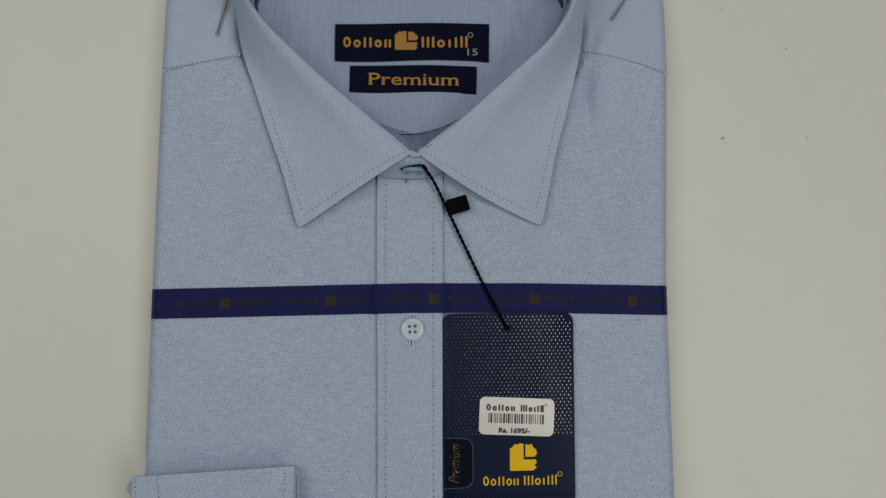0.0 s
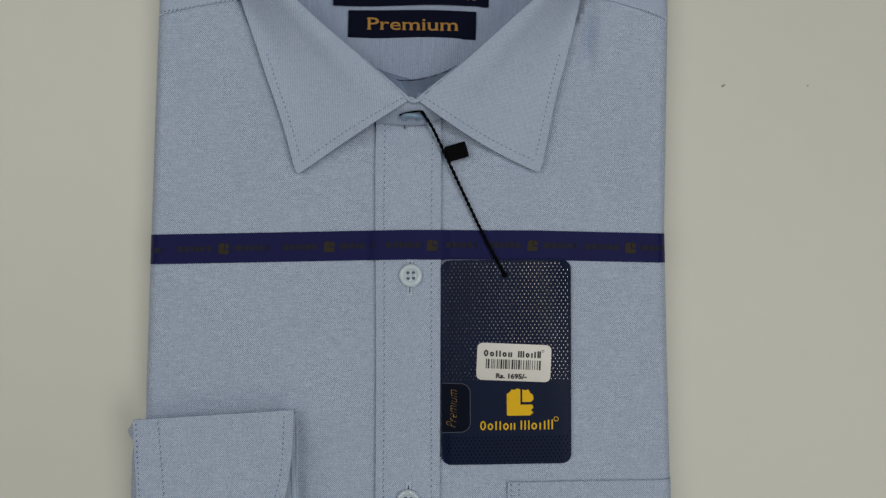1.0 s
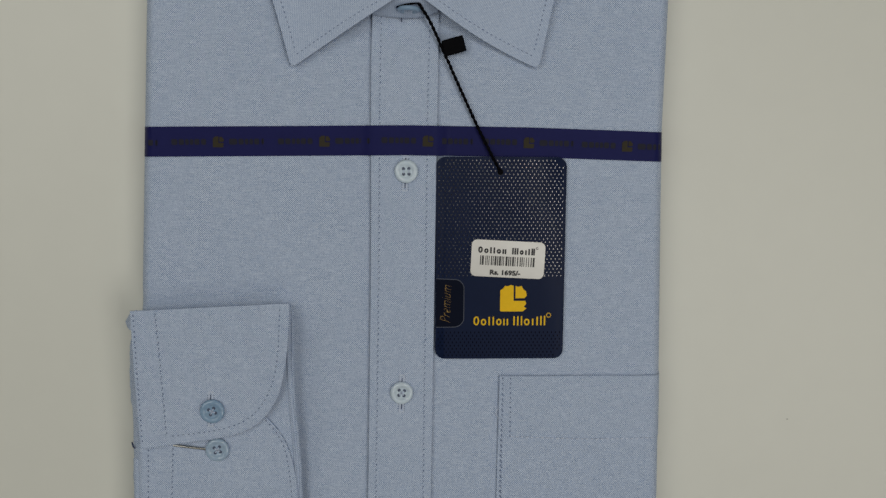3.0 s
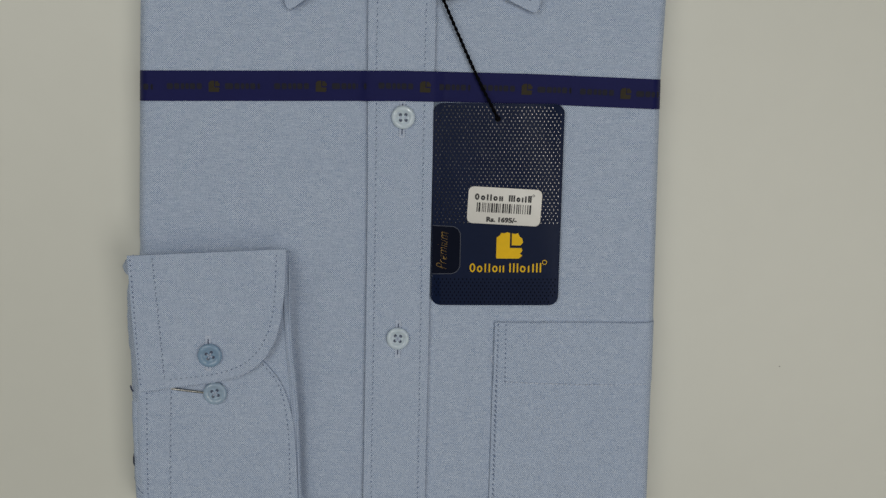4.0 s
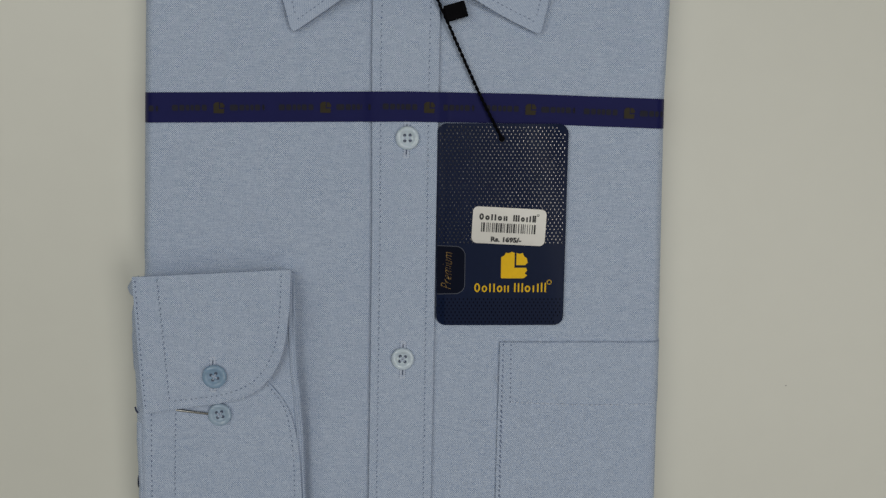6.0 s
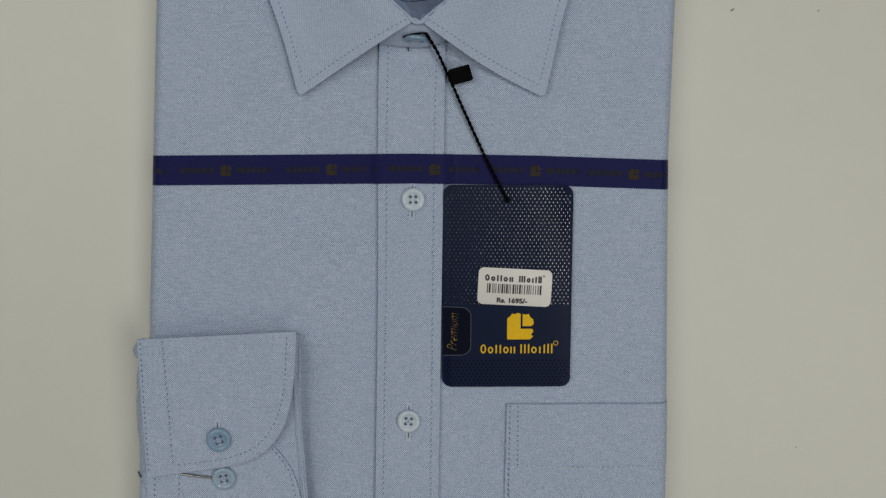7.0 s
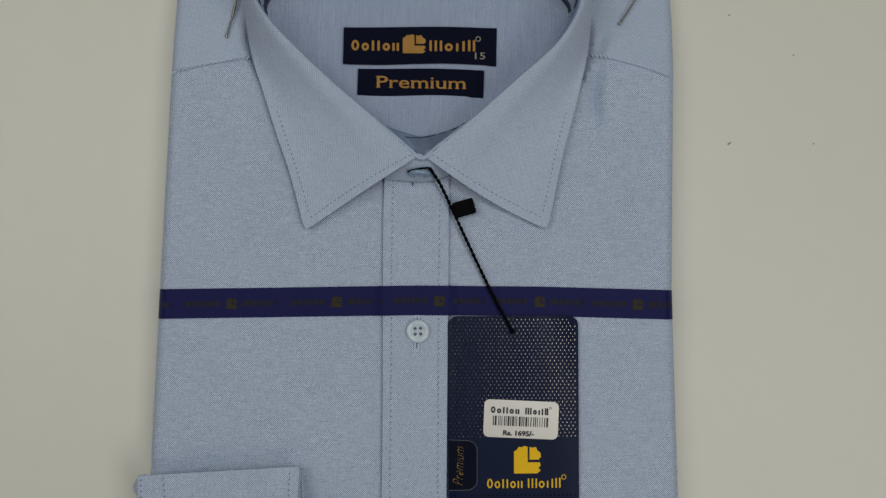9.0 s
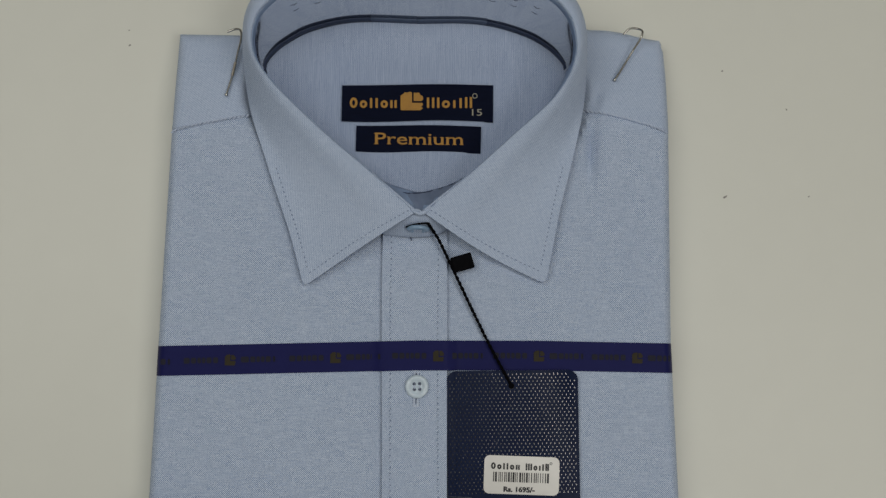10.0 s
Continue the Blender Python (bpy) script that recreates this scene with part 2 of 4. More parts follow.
def plate(outline, z0, z1, m=Matrix.Identity(4), bevel=0.0):
    """A flat plate with the given outline (x, y), from z0 to z1."""
    bm = bmesh.new()
    top = [bm.verts.new((x, y, z1)) for x, y in outline]
    low = [bm.verts.new((x, y, z0)) for x, y in outline]
    n = len(outline)
    f = bm.faces.new(top)
    bm.faces.new(list(reversed(low)))
    for i in range(n):
        bm.faces.new((top[i], low[i], low[(i + 1) % n], top[(i + 1) % n]))
    if bevel:
        bmesh.ops.bevel(bm, geom=list(f.edges), offset=bevel, segments=2, affect="EDGES", profile=0.5)
    bmesh.ops.transform(bm, matrix=m, verts=bm.verts)
    return bm


def rounded(w, h, r, seg=6):
    out = []
    for cx, cy, a in ((w / 2 - r, h / 2 - r, 0), (-w / 2 + r, h / 2 - r, 90), (-w / 2 + r, -h / 2 + r, 180), (w / 2 - r, -h / 2 + r, 270)):
        for k in range(seg + 1):
            q = radians(a + 90 * k / seg)
            out.append((cx + r * math.cos(q), cy + r * math.sin(q)))
    return out


def tube(points, radius, seg=8):
    """A round wire along the points, with closed ends."""
    rows = []
    pts = [Vector(p) for p in points]
    side = Vector((0, 0, 1))
    for i, p in enumerate(pts):
        d = (pts[min(i + 1, len(pts) - 1)] - pts[max(i - 1, 0)]).normalized()
        u = side - d * side.dot(d)
        u = u.normalized() if u.length > 1e-4 else d.orthogonal().normalized()
        side = u
        w = d.cross(u)
        rows.append([p + radius * (math.cos(2 * math.pi * k / seg) * u + math.sin(2 * math.pi * k / seg) * w) for k in range(seg)])
    bm = grid_mesh(rows, closed=True)
    bm.verts.ensure_lookup_table()
    bm.faces.new([bm.verts[k] for k in range(seg)][::-1])
    bm.faces.new([bm.verts[len(bm.verts) - seg + k] for k in range(seg)])
    return bm


def lettering(words, width, height, m, material, parent, name="lettering", shear=0.0, bold=0.0, label=""):
    """Readable words in the built-in font, fitted to a width and height."""
    cu = bpy.data.curves.new("words", "FONT")
    cu.body, cu.size, cu.shear, cu.offset, cu.extrude, cu.resolution_u = words, 1.0, shear, bold, 0.0, 3
    ob = new("words", cu)
    me = bpy.data.meshes.new_from_object(ob.evaluated_get(bpy.context.evaluated_depsgraph_get()))
    bpy.data.objects.remove(ob)
    bm = bmesh.new()
    bm.from_mesh(me)
    xs, ys = [v.co.x for v in bm.verts], [v.co.y for v in bm.verts]
    x0, x1, y0, y1 = min(xs), max(xs), min(ys), max(ys)
    for v in bm.verts:
        v.co = Vector(((v.co.x - (x0 + x1) / 2) / (x1 - x0) * width, (v.co.y - (y0 + y1) / 2) / (y1 - y0) * height, 0))
    bmesh.ops.transform(bm, matrix=m, verts=bm.verts)
    return part(name, bm, material, parent, label, smooth=False)


def serif_lettering(words, width, height, m, material, parent, label=""):
    """Bold words in the built-in font with slab feet and heads added to the upright strokes."""
    ob = lettering(words, width, height, Matrix.Identity(4), material, parent, bold=0.006, label=label)
    bm = bmesh.new()
    bm.from_mesh(ob.data)
    for v in bm.verts:
        v.co /= MM
    ys = sorted(v.co.y for v in bm.verts)
    y0, tall = ys[0], ys[-1] - ys[0]

    def strokes(lo, hi):
        """Short level edges between two heights: the ends of upright strokes."""
        found = []
        for e in bm.edges:
            a, b = e.verts
            if lo < a.co.y < hi and abs(a.co.y - b.co.y) < 0.01 * tall and 0.08 * tall < abs(a.co.x - b.co.x) < 0.42 * tall:
                found.append((min(a.co.x, b.co.x), max(a.co.x, b.co.x), a.co.y))
        return found

    pen = 0.07 * tall
    for x0, x1, y in strokes(y0 - 0.01, y0 + 0.08 * tall):
        box(bm, (x0 + x1) / 2, y + pen / 2, 0.02, x1 - x0 + 0.12 * tall, pen, 0.03)
    for x0, x1, y in strokes(y0 + 0.6 * tall, y0 + 0.76 * tall):
        box(bm, (x0 + x1) / 2 - 0.03 * tall, y - pen / 2, 0.02, x1 - x0 + 0.06 * tall, pen, 0.03)
    box(bm, -width / 2 + 0.06 * tall, y0 + tall * 0.93, 0.02, 0.3 * tall, pen, 0.03)
    bmesh.ops.transform(bm, matrix=m, verts=bm.verts)
    for v in bm.verts:
        v.co *= MM
    bm.to_mesh(ob.data)
    bm.free()
    return ob


def level(x, y):
    """The cloth's height without its rounded sides, for layers that reach over them."""
    return 20.8 + 0.4 * noise.noise(Vector((x * 0.02, y * 0.015, 1.7)))


def wrapped(x, y):
    """The level of the folded sleeve, curling down at its lower end and its west side."""
    q, r = min(1, max(0, -197.6 - y) / 7.6), min(1, max(0, -125.8 - x) / 6.0)
    return level(x, y) - 13 * (1 - math.sqrt(1 - q * q)) - 11 * (1 - math.sqrt(1 - r * r))


def rowsheet(left, right, n, lift, depth=0.9, across=24, edge=0.7, rest=None):
    """A layer of cloth between two side curves, lying lift above what is under it, its rim softly rounded."""
    a, b = spline(left, n), spline(right, n)
    rows = []
    for i in range(n + 1):
        row = []
        for k in range(across + 1):
            p = a[i].lerp(b[i], k / across)
            w = (b[i] - a[i]).length
            d = min(k / across, 1 - k / across) * w
            soft = 1 - (1 - min(1, d / edge)) ** 2 if edge else 1
            row.append(Vector((p.x, p.y, (rest or surf)(p.x, p.y) + lift - (1 - soft) * 0.25 * depth)))
        rows.append(row)
    return thick(grid_mesh(rows), depth)


def stitches(path, step, lift, length=0.95, width=0.5, slant=0.0, zs=None, tall=0.12, pair=0.0):
    """A sewn seam: short sunk stitches at even steps along a path, each with a smaller mark beside it where pair says how far."""
    pts = [Vector(p) for p in path]
    total = sum((b - a).length for a, b in zip(pts, pts[1:]))
    n = max(2, int(total / step))
    even = spline([tuple(p) for p in pts], n) if len(pts) > 2 else [pts[0].lerp(pts[1], i / n) for i in range(n + 1)]
    bm = bmesh.new()
    for i in range(n):
        p, d = even[i], even[i + 1] - even[i]
        a = math.degrees(math.atan2(d.y, d.x)) + slant + random.uniform(-9, 9)
        z = zs(p) if zs else surf(p.x, p.y)
        s = random.uniform(0.8, 1.15)
        box(bm, p.x + random.uniform(-0.07, 0.07), p.y + random.uniform(-0.07, 0.07), z + lift, length * s, width, tall, a)
        if pair:
            q = p + d * 0.36 + Vector((-d.y, d.x, 0)).normalized() * pair
            box(bm, q.x, q.y, z + lift, length * 0.55 * s, width * 0.75, tall, a)
    return bm


# ---- the folded body's surface ----
LEFT = [(-206, -132.2), (-155, -131.6), (-66, -129.4), (18, -127.3), (126, -124.4), (176, -122.6)]
RIGHT = [(-203, 134.8), (-100, 131.4), (22, 126.4), (129, 126.2), (158, 125.4), (170, 124.4), (180, 121.8)]
ENDS = [(-132, -206), (-50, -203.5), (16, -203.0), (45, -203.8), (75, -204.2), (105, -203.8), (134, -202.2)]


def smooth(a, b, x):
    f = min(1, max(0, (x - a) / (b - a)))
    return f * f * (3 - 2 * f)


def top_end(x):
    return 176.0 + 16 * smooth(86, 70, abs(x)) + 6.0 * smooth(60, 84, x) - 5.0 * smooth(92, 125, x)


def surf(x, y):
    """Height of the folded cloth, in millimetres, over the table."""
    xl, xr = table_of(y, LEFT), table_of(y, RIGHT)
    yb, yt = table_of(x, ENDS), top_end(x)
    full = 20.8 - 6.5 * smooth(122, 180, y)
    full += 0.55 * noise.noise(Vector((x * 0.018, y * 0.013, 1.7))) + 0.25 * noise.noise(Vector((x * 0.05, y * 0.03, 5.2)))
    full -= 5.2 * math.exp(-((x - 85.4 - (y - 118) * 0.06) / 2.8) ** 2 - ((y - 117) / 17) ** 2)
    full += 1.1 * math.exp(-((x - 91.5) / 4.5) ** 2 - ((y - 118) / 18) ** 2)
    full -= 6.2 * smooth(1.0, 0.84, ((x + 1) / 88) ** 2 + ((y - 142) / 46) ** 2) * smooth(200, 186, y)
    full -= 3.1 * math.exp(-((y + 64.4 - 0.07 * (x + 92)) / 4.2) ** 2) * smooth(-50, -60, x)
    full -= (4.6 + 0.4 * smooth(-125, -170, y)) * math.exp(-((x + 52.5) / 9.5) ** 2) * smooth(-66, -84, y)
    full -= 4.2 * math.exp(-((x - 1) / 24) ** 2 - ((y - 73) / 15) ** 2)
    full -= 2.4 * math.exp(-((x - 87.8 - (y - 142) * 0.3) / 2.4) ** 2 - ((y - 143) / 6.5) ** 2)
    full -= 1.6 * math.exp(-((x + 86 - (y - 142) * 0.2) / 3.4) ** 2 - ((y - 141) / 9) ** 2)
    full -= 1.5 * math.exp(-((x + 96 - (y - 166) * 0.5) / 4.0) ** 2 - ((y - 168) / 9) ** 2)

    def shoulder(d, r):
        f = min(1, max(0, d / r))
        return math.sqrt(max(0, 1 - (1 - f) ** 2))

    k = min(shoulder(x - xl, 6.5), shoulder(xr - x, 6.5), shoulder(y - yb, 9.5), shoulder(yt - y, 9.0))
    return 6.5 + (full - 6.5) * k


def body_mesh():
    nx, ny = 130, 190

    def spread(i, n):
        s = i / n
        return s - 0.135 * math.sin(2 * math.pi * s) / 1.0

    rows = []
    for j in range(ny + 1):
        v = spread(j, ny)
        row = []
        for i in range(nx + 1):
            u = spread(i, nx)
            x = lerp(-132, 134, u)
            for _ in range(3):
                y = lerp(table_of(x, ENDS), top_end(x), v)
                x = lerp(table_of(y, LEFT), table_of(y, RIGHT), u)
            row.append(Vector((x, y, surf(x, y))))
        rows.append(row)
    bm = grid_mesh(rows)
    bm.verts.ensure_lookup_table()
    rim = [e for e in bm.edges if len(e.link_faces) == 1]
    mid, low = {}, {}
    for e in rim:
        for v in e.verts:
            if v not in low:
                inward = Vector((0 - v.co.x, -12 - v.co.y, 0)).normalized()
                mid[v] = bm.verts.new((v.co.x + inward.x * 0.6, v.co.y + inward.y * 0.6, 3.0))
                low[v] = bm.verts.new((v.co.x + inward.x * 3.0, v.co.y + inward.y * 3.0, 0.0))
    for e in rim:
        a, b = e.verts
        bm.faces.new((a, b, mid[b], mid[a]))
        bm.faces.new((mid[a], mid[b], low[b], low[a]))
    return bm


# ---- the room and the table ----
def slab(name, x0, x1, y0, y1, z0, z1, material, kind="structure", parent=None):
    bm = bmesh.new()
    box(bm, (x0 + x1) / 2, (y0 + y1) / 2, (z0 + z1) / 2, x1 - x0, y1 - y0, z1 - z0)
    ob = link(name, bm, material, parent, smooth=False)
    if kind:
        tagged(ob, kind=kind)
    return ob


slab("floor", -2100, 2100, -2100, 2100, -850, -750, FLOOR)
slab("ceiling", -2100, 2100, -2100, 2100, 1800, 1900, WALL)
slab("wall_north", -2100, 2100, 2000, 2100, -750, 1800, WALL)
slab("wall_south", -2100, 2100, -2100, -2000, -750, 1800, WALL)
slab("wall_east", 2000, 2100, -2000, 2000, -750, 1800, WALL)
slab("wall_west", -2100, -2000, -2000, 2000, -750, 1800, WALL)

table = thing("table", "white laminate table top with a few dark specks", "table", (0, 0, -750))
part("tabletop", round_box(1500, 1000, 30, 4, Matrix.Translation((0, 0, -15))), TABLE, table)
for lx in (-690, 690):
    for ly in (-440, 440):
        bm = bmesh.new()
        box(bm, lx, ly, -390, 50, 50, 720)
        part("leg", bm, TABLE, table, smooth=False)

bm = bmesh.new()
for sx, sy, sr in ((157.7, 97.3, 0.75), (158.6, 97.9, 0.45), (190.9, 143.9, 0.5), (201.6, 98.3, 0.5), (157.4, 163.8, 0.55), (-150.2, 172.1, 0.6), (-150.8, 180, 0.4), (204, -126.7, 0.4)):
    bmesh.ops.create_icosphere(bm, subdivisions=1, radius=1, matrix=Matrix.Translation((sx, sy, 0.05)) @ Matrix.Rotation(sx, 4, "Z") @ Matrix.Diagonal((sr * 1.3, sr * 0.8, 0.12, 1)))
tagged(link("table_specks", bm, SPECK), "tiny dark specks of dirt on the white table", "dirt", kind="stuff")

# ---- the shirt ----
shirt = thing("shirt", "light blue oxford dress shirt, folded and pinned, on a table", "shirt")
part("body", body_mesh(), OXFORD, shirt)

# yoke panels with the shoulder seams
yoke = part("yoke", rowsheet([(-122.6, 124.2), (-122.6, 150), (-121.8, 174.8)], [(-80, 133.2), (-76, 150), (-74, 175)], 30, 0.75, 0.8), TWILL_L, shirt, "shoulder yoke cut on the bias")
part("seam_stitching", stitches([(-122, 123.4, 0), (-103.7, 128.0, 0), (-81, 132.2, 0)], 2.0, 0.95, 1.9, 0.75, 30, tall=0.4), THREAD_L, yoke)
part("seam", stitches([(-122, 123.9, 0), (-103.7, 128.5, 0), (-81, 132.7, 0)], 2.0, 0.12, 1.0, 0.5), THREAD, yoke)
yoke = part("yoke", rowsheet([(80, 138.4), (76, 150), (75, 180.4)], [(125.0, 126.8), (124.7, 150), (123.6, 175.4)], 30, 0.75, 0.8), TWILL_R, shirt, "shoulder yoke cut on the bias")
part("seam_stitching", stitches([(80, 137.7, 0), (103, 133.2, 0), (124.4, 126.0, 0)], 2.0, 0.95, 1.9, 0.75, -30, tall=0.4), THREAD_L, yoke)
part("seam", stitches([(80, 138.1, 0), (103, 133.7, 0), (124.4, 126.5, 0)], 2.0, 0.12, 1.0, 0.5), THREAD, yoke)

# placket
placket = part("placket", rowsheet([(-17.4, 82, 0), (-17.4, 40, 0), (-15.9, -52, 0), (-15.2, -200, 0)], [(13.9, 82, 0), (14.3, 40, 0), (15.1, -52, 0), (16.3, -199.5, 0)], 130, 2.6, 0.8, 16), OXFORD_PLACKET, shirt, "button placket with two rows of stitching")
part("stitching", stitches([(-13.2, 78, 0), (-13.1, 40, 0), (-12.0, -52, 0), (-11.2, -199, 0)], 2.75, 2.62, 0.8, 0.5, pair=-0.4), THREAD, placket)
part("stitching", stitches([(10.2, 78, 0), (9.8, 40, 0), (10.9, -52, 0), (12.7, -199, 0)], 2.75, 2.62, 0.8, 0.5, pair=-0.4), THREAD, placket)

# breast pocket, folded round the side of the shirt
pocket = part("pocket", rowsheet([(48.6, -100.3, 0), (48.9, -130, 0), (49.7, -203.0, 0)], [(130.9, -98.6, 0), (132.1, -130, 0), (134.3, -201.4, 0)], 60, 1.4, 0.75, 40), OXFORD_CUFF, shirt, "patch pocket with a stitched hem")
part("hem", rowsheet([(48.75, -100.5, 0), (48.95, -116, 0), (49.1, -131.6, 0)], [(130.2, -98.9, 0), (130.9, -116, 0), (131.5, -131.0, 0)], 30, 1.75, 0.4, 40), OXFORD_CUFF, pocket, "turned hem of the pocket")
part("stitching", stitches([(50.4, -101.5, 0), (50.6, -130, 0), (51.5, -202, 0)], 2.6, 1.76, 0.9, 0.6, pair=0.4), THREAD, pocket)
part("stitching", stitches([(54.2, -101.5, 0), (55.05, -133.4, 0)], 2.4, 1.76, 0.9, 0.6), THREAD, pocket)
part("stitching", stitches([(56, -131.2, 0), (92, -131.8, 0), (129, -130.6, 0)], 2.5, 2.05, 1.4, 0.5, tall=0.4), THREAD_PALE, pocket)
part("loose_thread", tube(spline([(48.9, -117, 22.2), (47.5, -118.4, 22.6), (48.2, -120.8, 22.6), (50.0, -122, 23.2)], 10), 0.2, 5), THREAD_PALE, pocket)

# sleeve and cuff folded over the front
sleeve = part("sleeve", rowsheet([(-129, -74, 0), (-131, -110, 0), (-131.0, -160, 0), (-129.4, -204.0, 0)], [(-53.4, -67.0, 0), (-52.4, -108, 0), (-48.7, -150, 0), (-46.6, -203.4, 0)], 76, 3.0, 1.2, 48, rest=wrapped), OXFORD_CUFF, shirt, "folded sleeve under the cuff")
part("stitching", stitches([(-54.8, -70, 0), (-54.2, -108, 0), (-50.6, -150, 0), (-49.0, -197.6, 0)], 2.2, 3.02, 1.5, 0.4, zs=lambda p: level(p.x, p.y)), THREAD_L, sleeve)
part("stitching", stitches([(-57.6, -100, 0), (-56.6, -118, 0), (-55.4, -130, 0)], 2.2, 3.02, 1.3, 0.35, zs=lambda p: level(p.x, p.y)), THREAD_L, sleeve)


def roll(path, rx, rz, seg=12):
    """A soft fold of cloth lying along a path on the table."""
    pts = spline(path, 60)
    rows = []
    for i, p in enumerate(pts):
        d = pts[min(i + 1, 60)] - pts[max(i - 1, 0)]
        side = Vector((-d.y, d.x, 0)).normalized()
        e = 1 - 0.55 * smooth(0.95, 1.0, i / 60) - 0.55 * smooth(0.05, 0, i / 60)
        wob = 0.5 * noise.noise(Vector((i * 0.13, 3.1, 0)))
        rows.append([p + side * (wob + rx * e * math.cos(2 * math.pi * k / seg)) + Vector((0, 0, rz * e * math.sin(2 * math.pi * k / seg))) for k in range(seg)])
    bm = grid_mesh(rows, closed=True)
    bm.verts.ensure_lookup_table()
    bm.faces.new([bm.verts[k] for k in range(seg)])
    bm.faces.new([bm.verts[len(bm.verts) - seg + k] for k in range(seg)])
    return bm


for inset, up in ((0.5, 23.3), (2.7, 23.6)):
    part("sleeve_seam", roll([(-53.4 - inset, -69, up), (-52.4 - inset, -108, up), (-48.9 - inset, -150, up), (-47.3 - inset, -196, up), (-46.9 - inset, -202.4, up - 4.6)], 0.75, 0.9, 8), OXFORD_CUFF, shirt, "raised seam along the sleeve's edge")
part("sleeve_fold", roll([(-130.5, -200.6, 12.6), (-90, -199.8, 12.2), (-46.5, -198.6, 12.2)], 5.0, 11.6), OXFORD_CUFF, shirt, "rounded lower edge of the folded sleeve")
part("sleeve_fold", roll([(-127, -199.6, 21.0), (-90, -198.4, 21.0), (-49.5, -196.4, 21.0)], 2.6, 3.6), OXFORD_CUFF, shirt, "rounded lower edge of the folded sleeve")
part("sleeve_fold", roll([(-128.6, -74, 12.2), (-128.2, -130, 12.2), (-127.4, -202, 12.2)], 5.2, 12.0), OXFORD_CUFF, shirt, "rounded edge of the folded sleeve")
part("sleeve_fold", roll([(-128.4, -143, 19.5), (-128.0, -170, 19.5), (-127.2, -201, 19.5)], 4.0, 4.6), OXFORD_CUFF, shirt, "rounded edge of the folded sleeve")
rows = []
for j in range(7):
    v = j / 6
    a, b = Vector((lerp(-129.6, -130.4, v), lerp(-70.8, -80.6, v), 21.0)), Vector((lerp(-133.4, -137.6, v), lerp(-72.2, -78.4, v), lerp(16.5, 12.0, v)))
    rows.append([a.lerp(b, k / 8) + Vector((0, -1.6 * v * math.sin(math.pi * k / 8), 1.8 * math.sin(math.pi * k / 8))) for k in range(9)])
part("sleeve_corner", thick(grid_mesh(rows), 0.8), OXFORD_CUFF, shirt, "stray folded corner of the sleeve")
rows = [[v + Vector((0.8, -0.6, -3.2)) for v in row] for row in rows[2:]]
part("sleeve_corner", thick(grid_mesh(rows), 0.8), OXFORD_CUFF, shirt, "inner ply of the sleeve's stray corner")
part("sleeve_fold", roll([(-131.2, -88, 12.5), (-132.6, -104, 12.5), (-132.0, -118, 12.0), (-129.6, -130, 12.0)], 2.6, 6.0), OXFORD_CUFF, shirt, "bulging edge of the folded sleeve")

under = part("cuff", rowsheet([(-125.4, -126, 0), (-129.6, -134, 0), (-131.4, -150, 0), (-131.4, -176, 0), (-130.6, -205.0, 0)], [(-72, -116, 0), (-62.5, -126, 0), (-55.6, -137, 0), (-51.2, -154, 0), (-49.2, -178, 0), (-48.2, -204.6, 0)], 76, 4.7, 1.2, 54, rest=wrapped), OXFORD_CUFF, shirt, "lower end of the buttoned cuff")
part("stitching", stitches([(-123.4, -140, 0), (-123.8, -170, 0), (-123.8, -203.6, 0)], 2.55, 4.72, 0.9, 0.55, zs=lambda p: wrapped(p.x, p.y)), THREAD, under)
part("stitching", stitches([(-111.4, -139, 0), (-112.2, -170, 0), (-112.5, -203.6, 0)], 2.75, 4.72, 0.9, 0.55, pair=-0.4, zs=lambda p: wrapped(p.x, p.y)), THREAD, under)
part("stitching", stitches([(-66.0, -124, 0), (-60, -131.5, 0), (-56.0, -141.5, 0), (-53.4, -160, 0), (-52.6, -180, 0), (-52.4, -202, 0)], 2.6, 4.72, 0.9, 0.5, zs=lambda p: wrapped(p.x, p.y)), THREAD, under)

cuff = part("cuff", rowsheet([(-130.6, -69.9, 0), (-128.6, -104, 0), (-126.4, -138.0, 0)], [(-54.7, -64.6, 0), (-55.3, -84, 0), (-57.4, -101, 0), (-61.0, -113, 0), (-68.0, -123.0, 0), (-77, -128.8, 0), (-89.5, -132.4, 0), (-108, -135.4, 0), (-126.0, -138.3, 0)], 90, 8.6, 1.4, 44, rest=level), OXFORD_CUFF, shirt, "upper end of the cuff with a rounded corner")
part("stitching", stitches([(-129.0, -72, 0), (-127.2, -104, 0), (-125.2, -136.5, 0)], 2.5, 8.62, 0.9, 0.55, zs=lambda p: level(p.x, p.y)), THREAD, cuff)
part("stitching", stitches([(-118.4, -71, 0), (-115.6, -104, 0), (-113.4, -132.5, 0)], 2.75, 8.62, 0.9, 0.55, pair=-0.4, zs=lambda p: level(p.x, p.y)), THREAD, cuff)
part("stitching", stitches([(-59.2, -68, 0), (-60.0, -88, 0), (-62.0, -102, 0), (-67.0, -114, 0), (-74.5, -122, 0), (-86, -127.2, 0), (-99, -129.6, 0), (-113, -131.6, 0)], 2.5, 8.62, 0.95, 0.45, zs=lambda p: level(p.x, p.y)), THREAD, cuff)


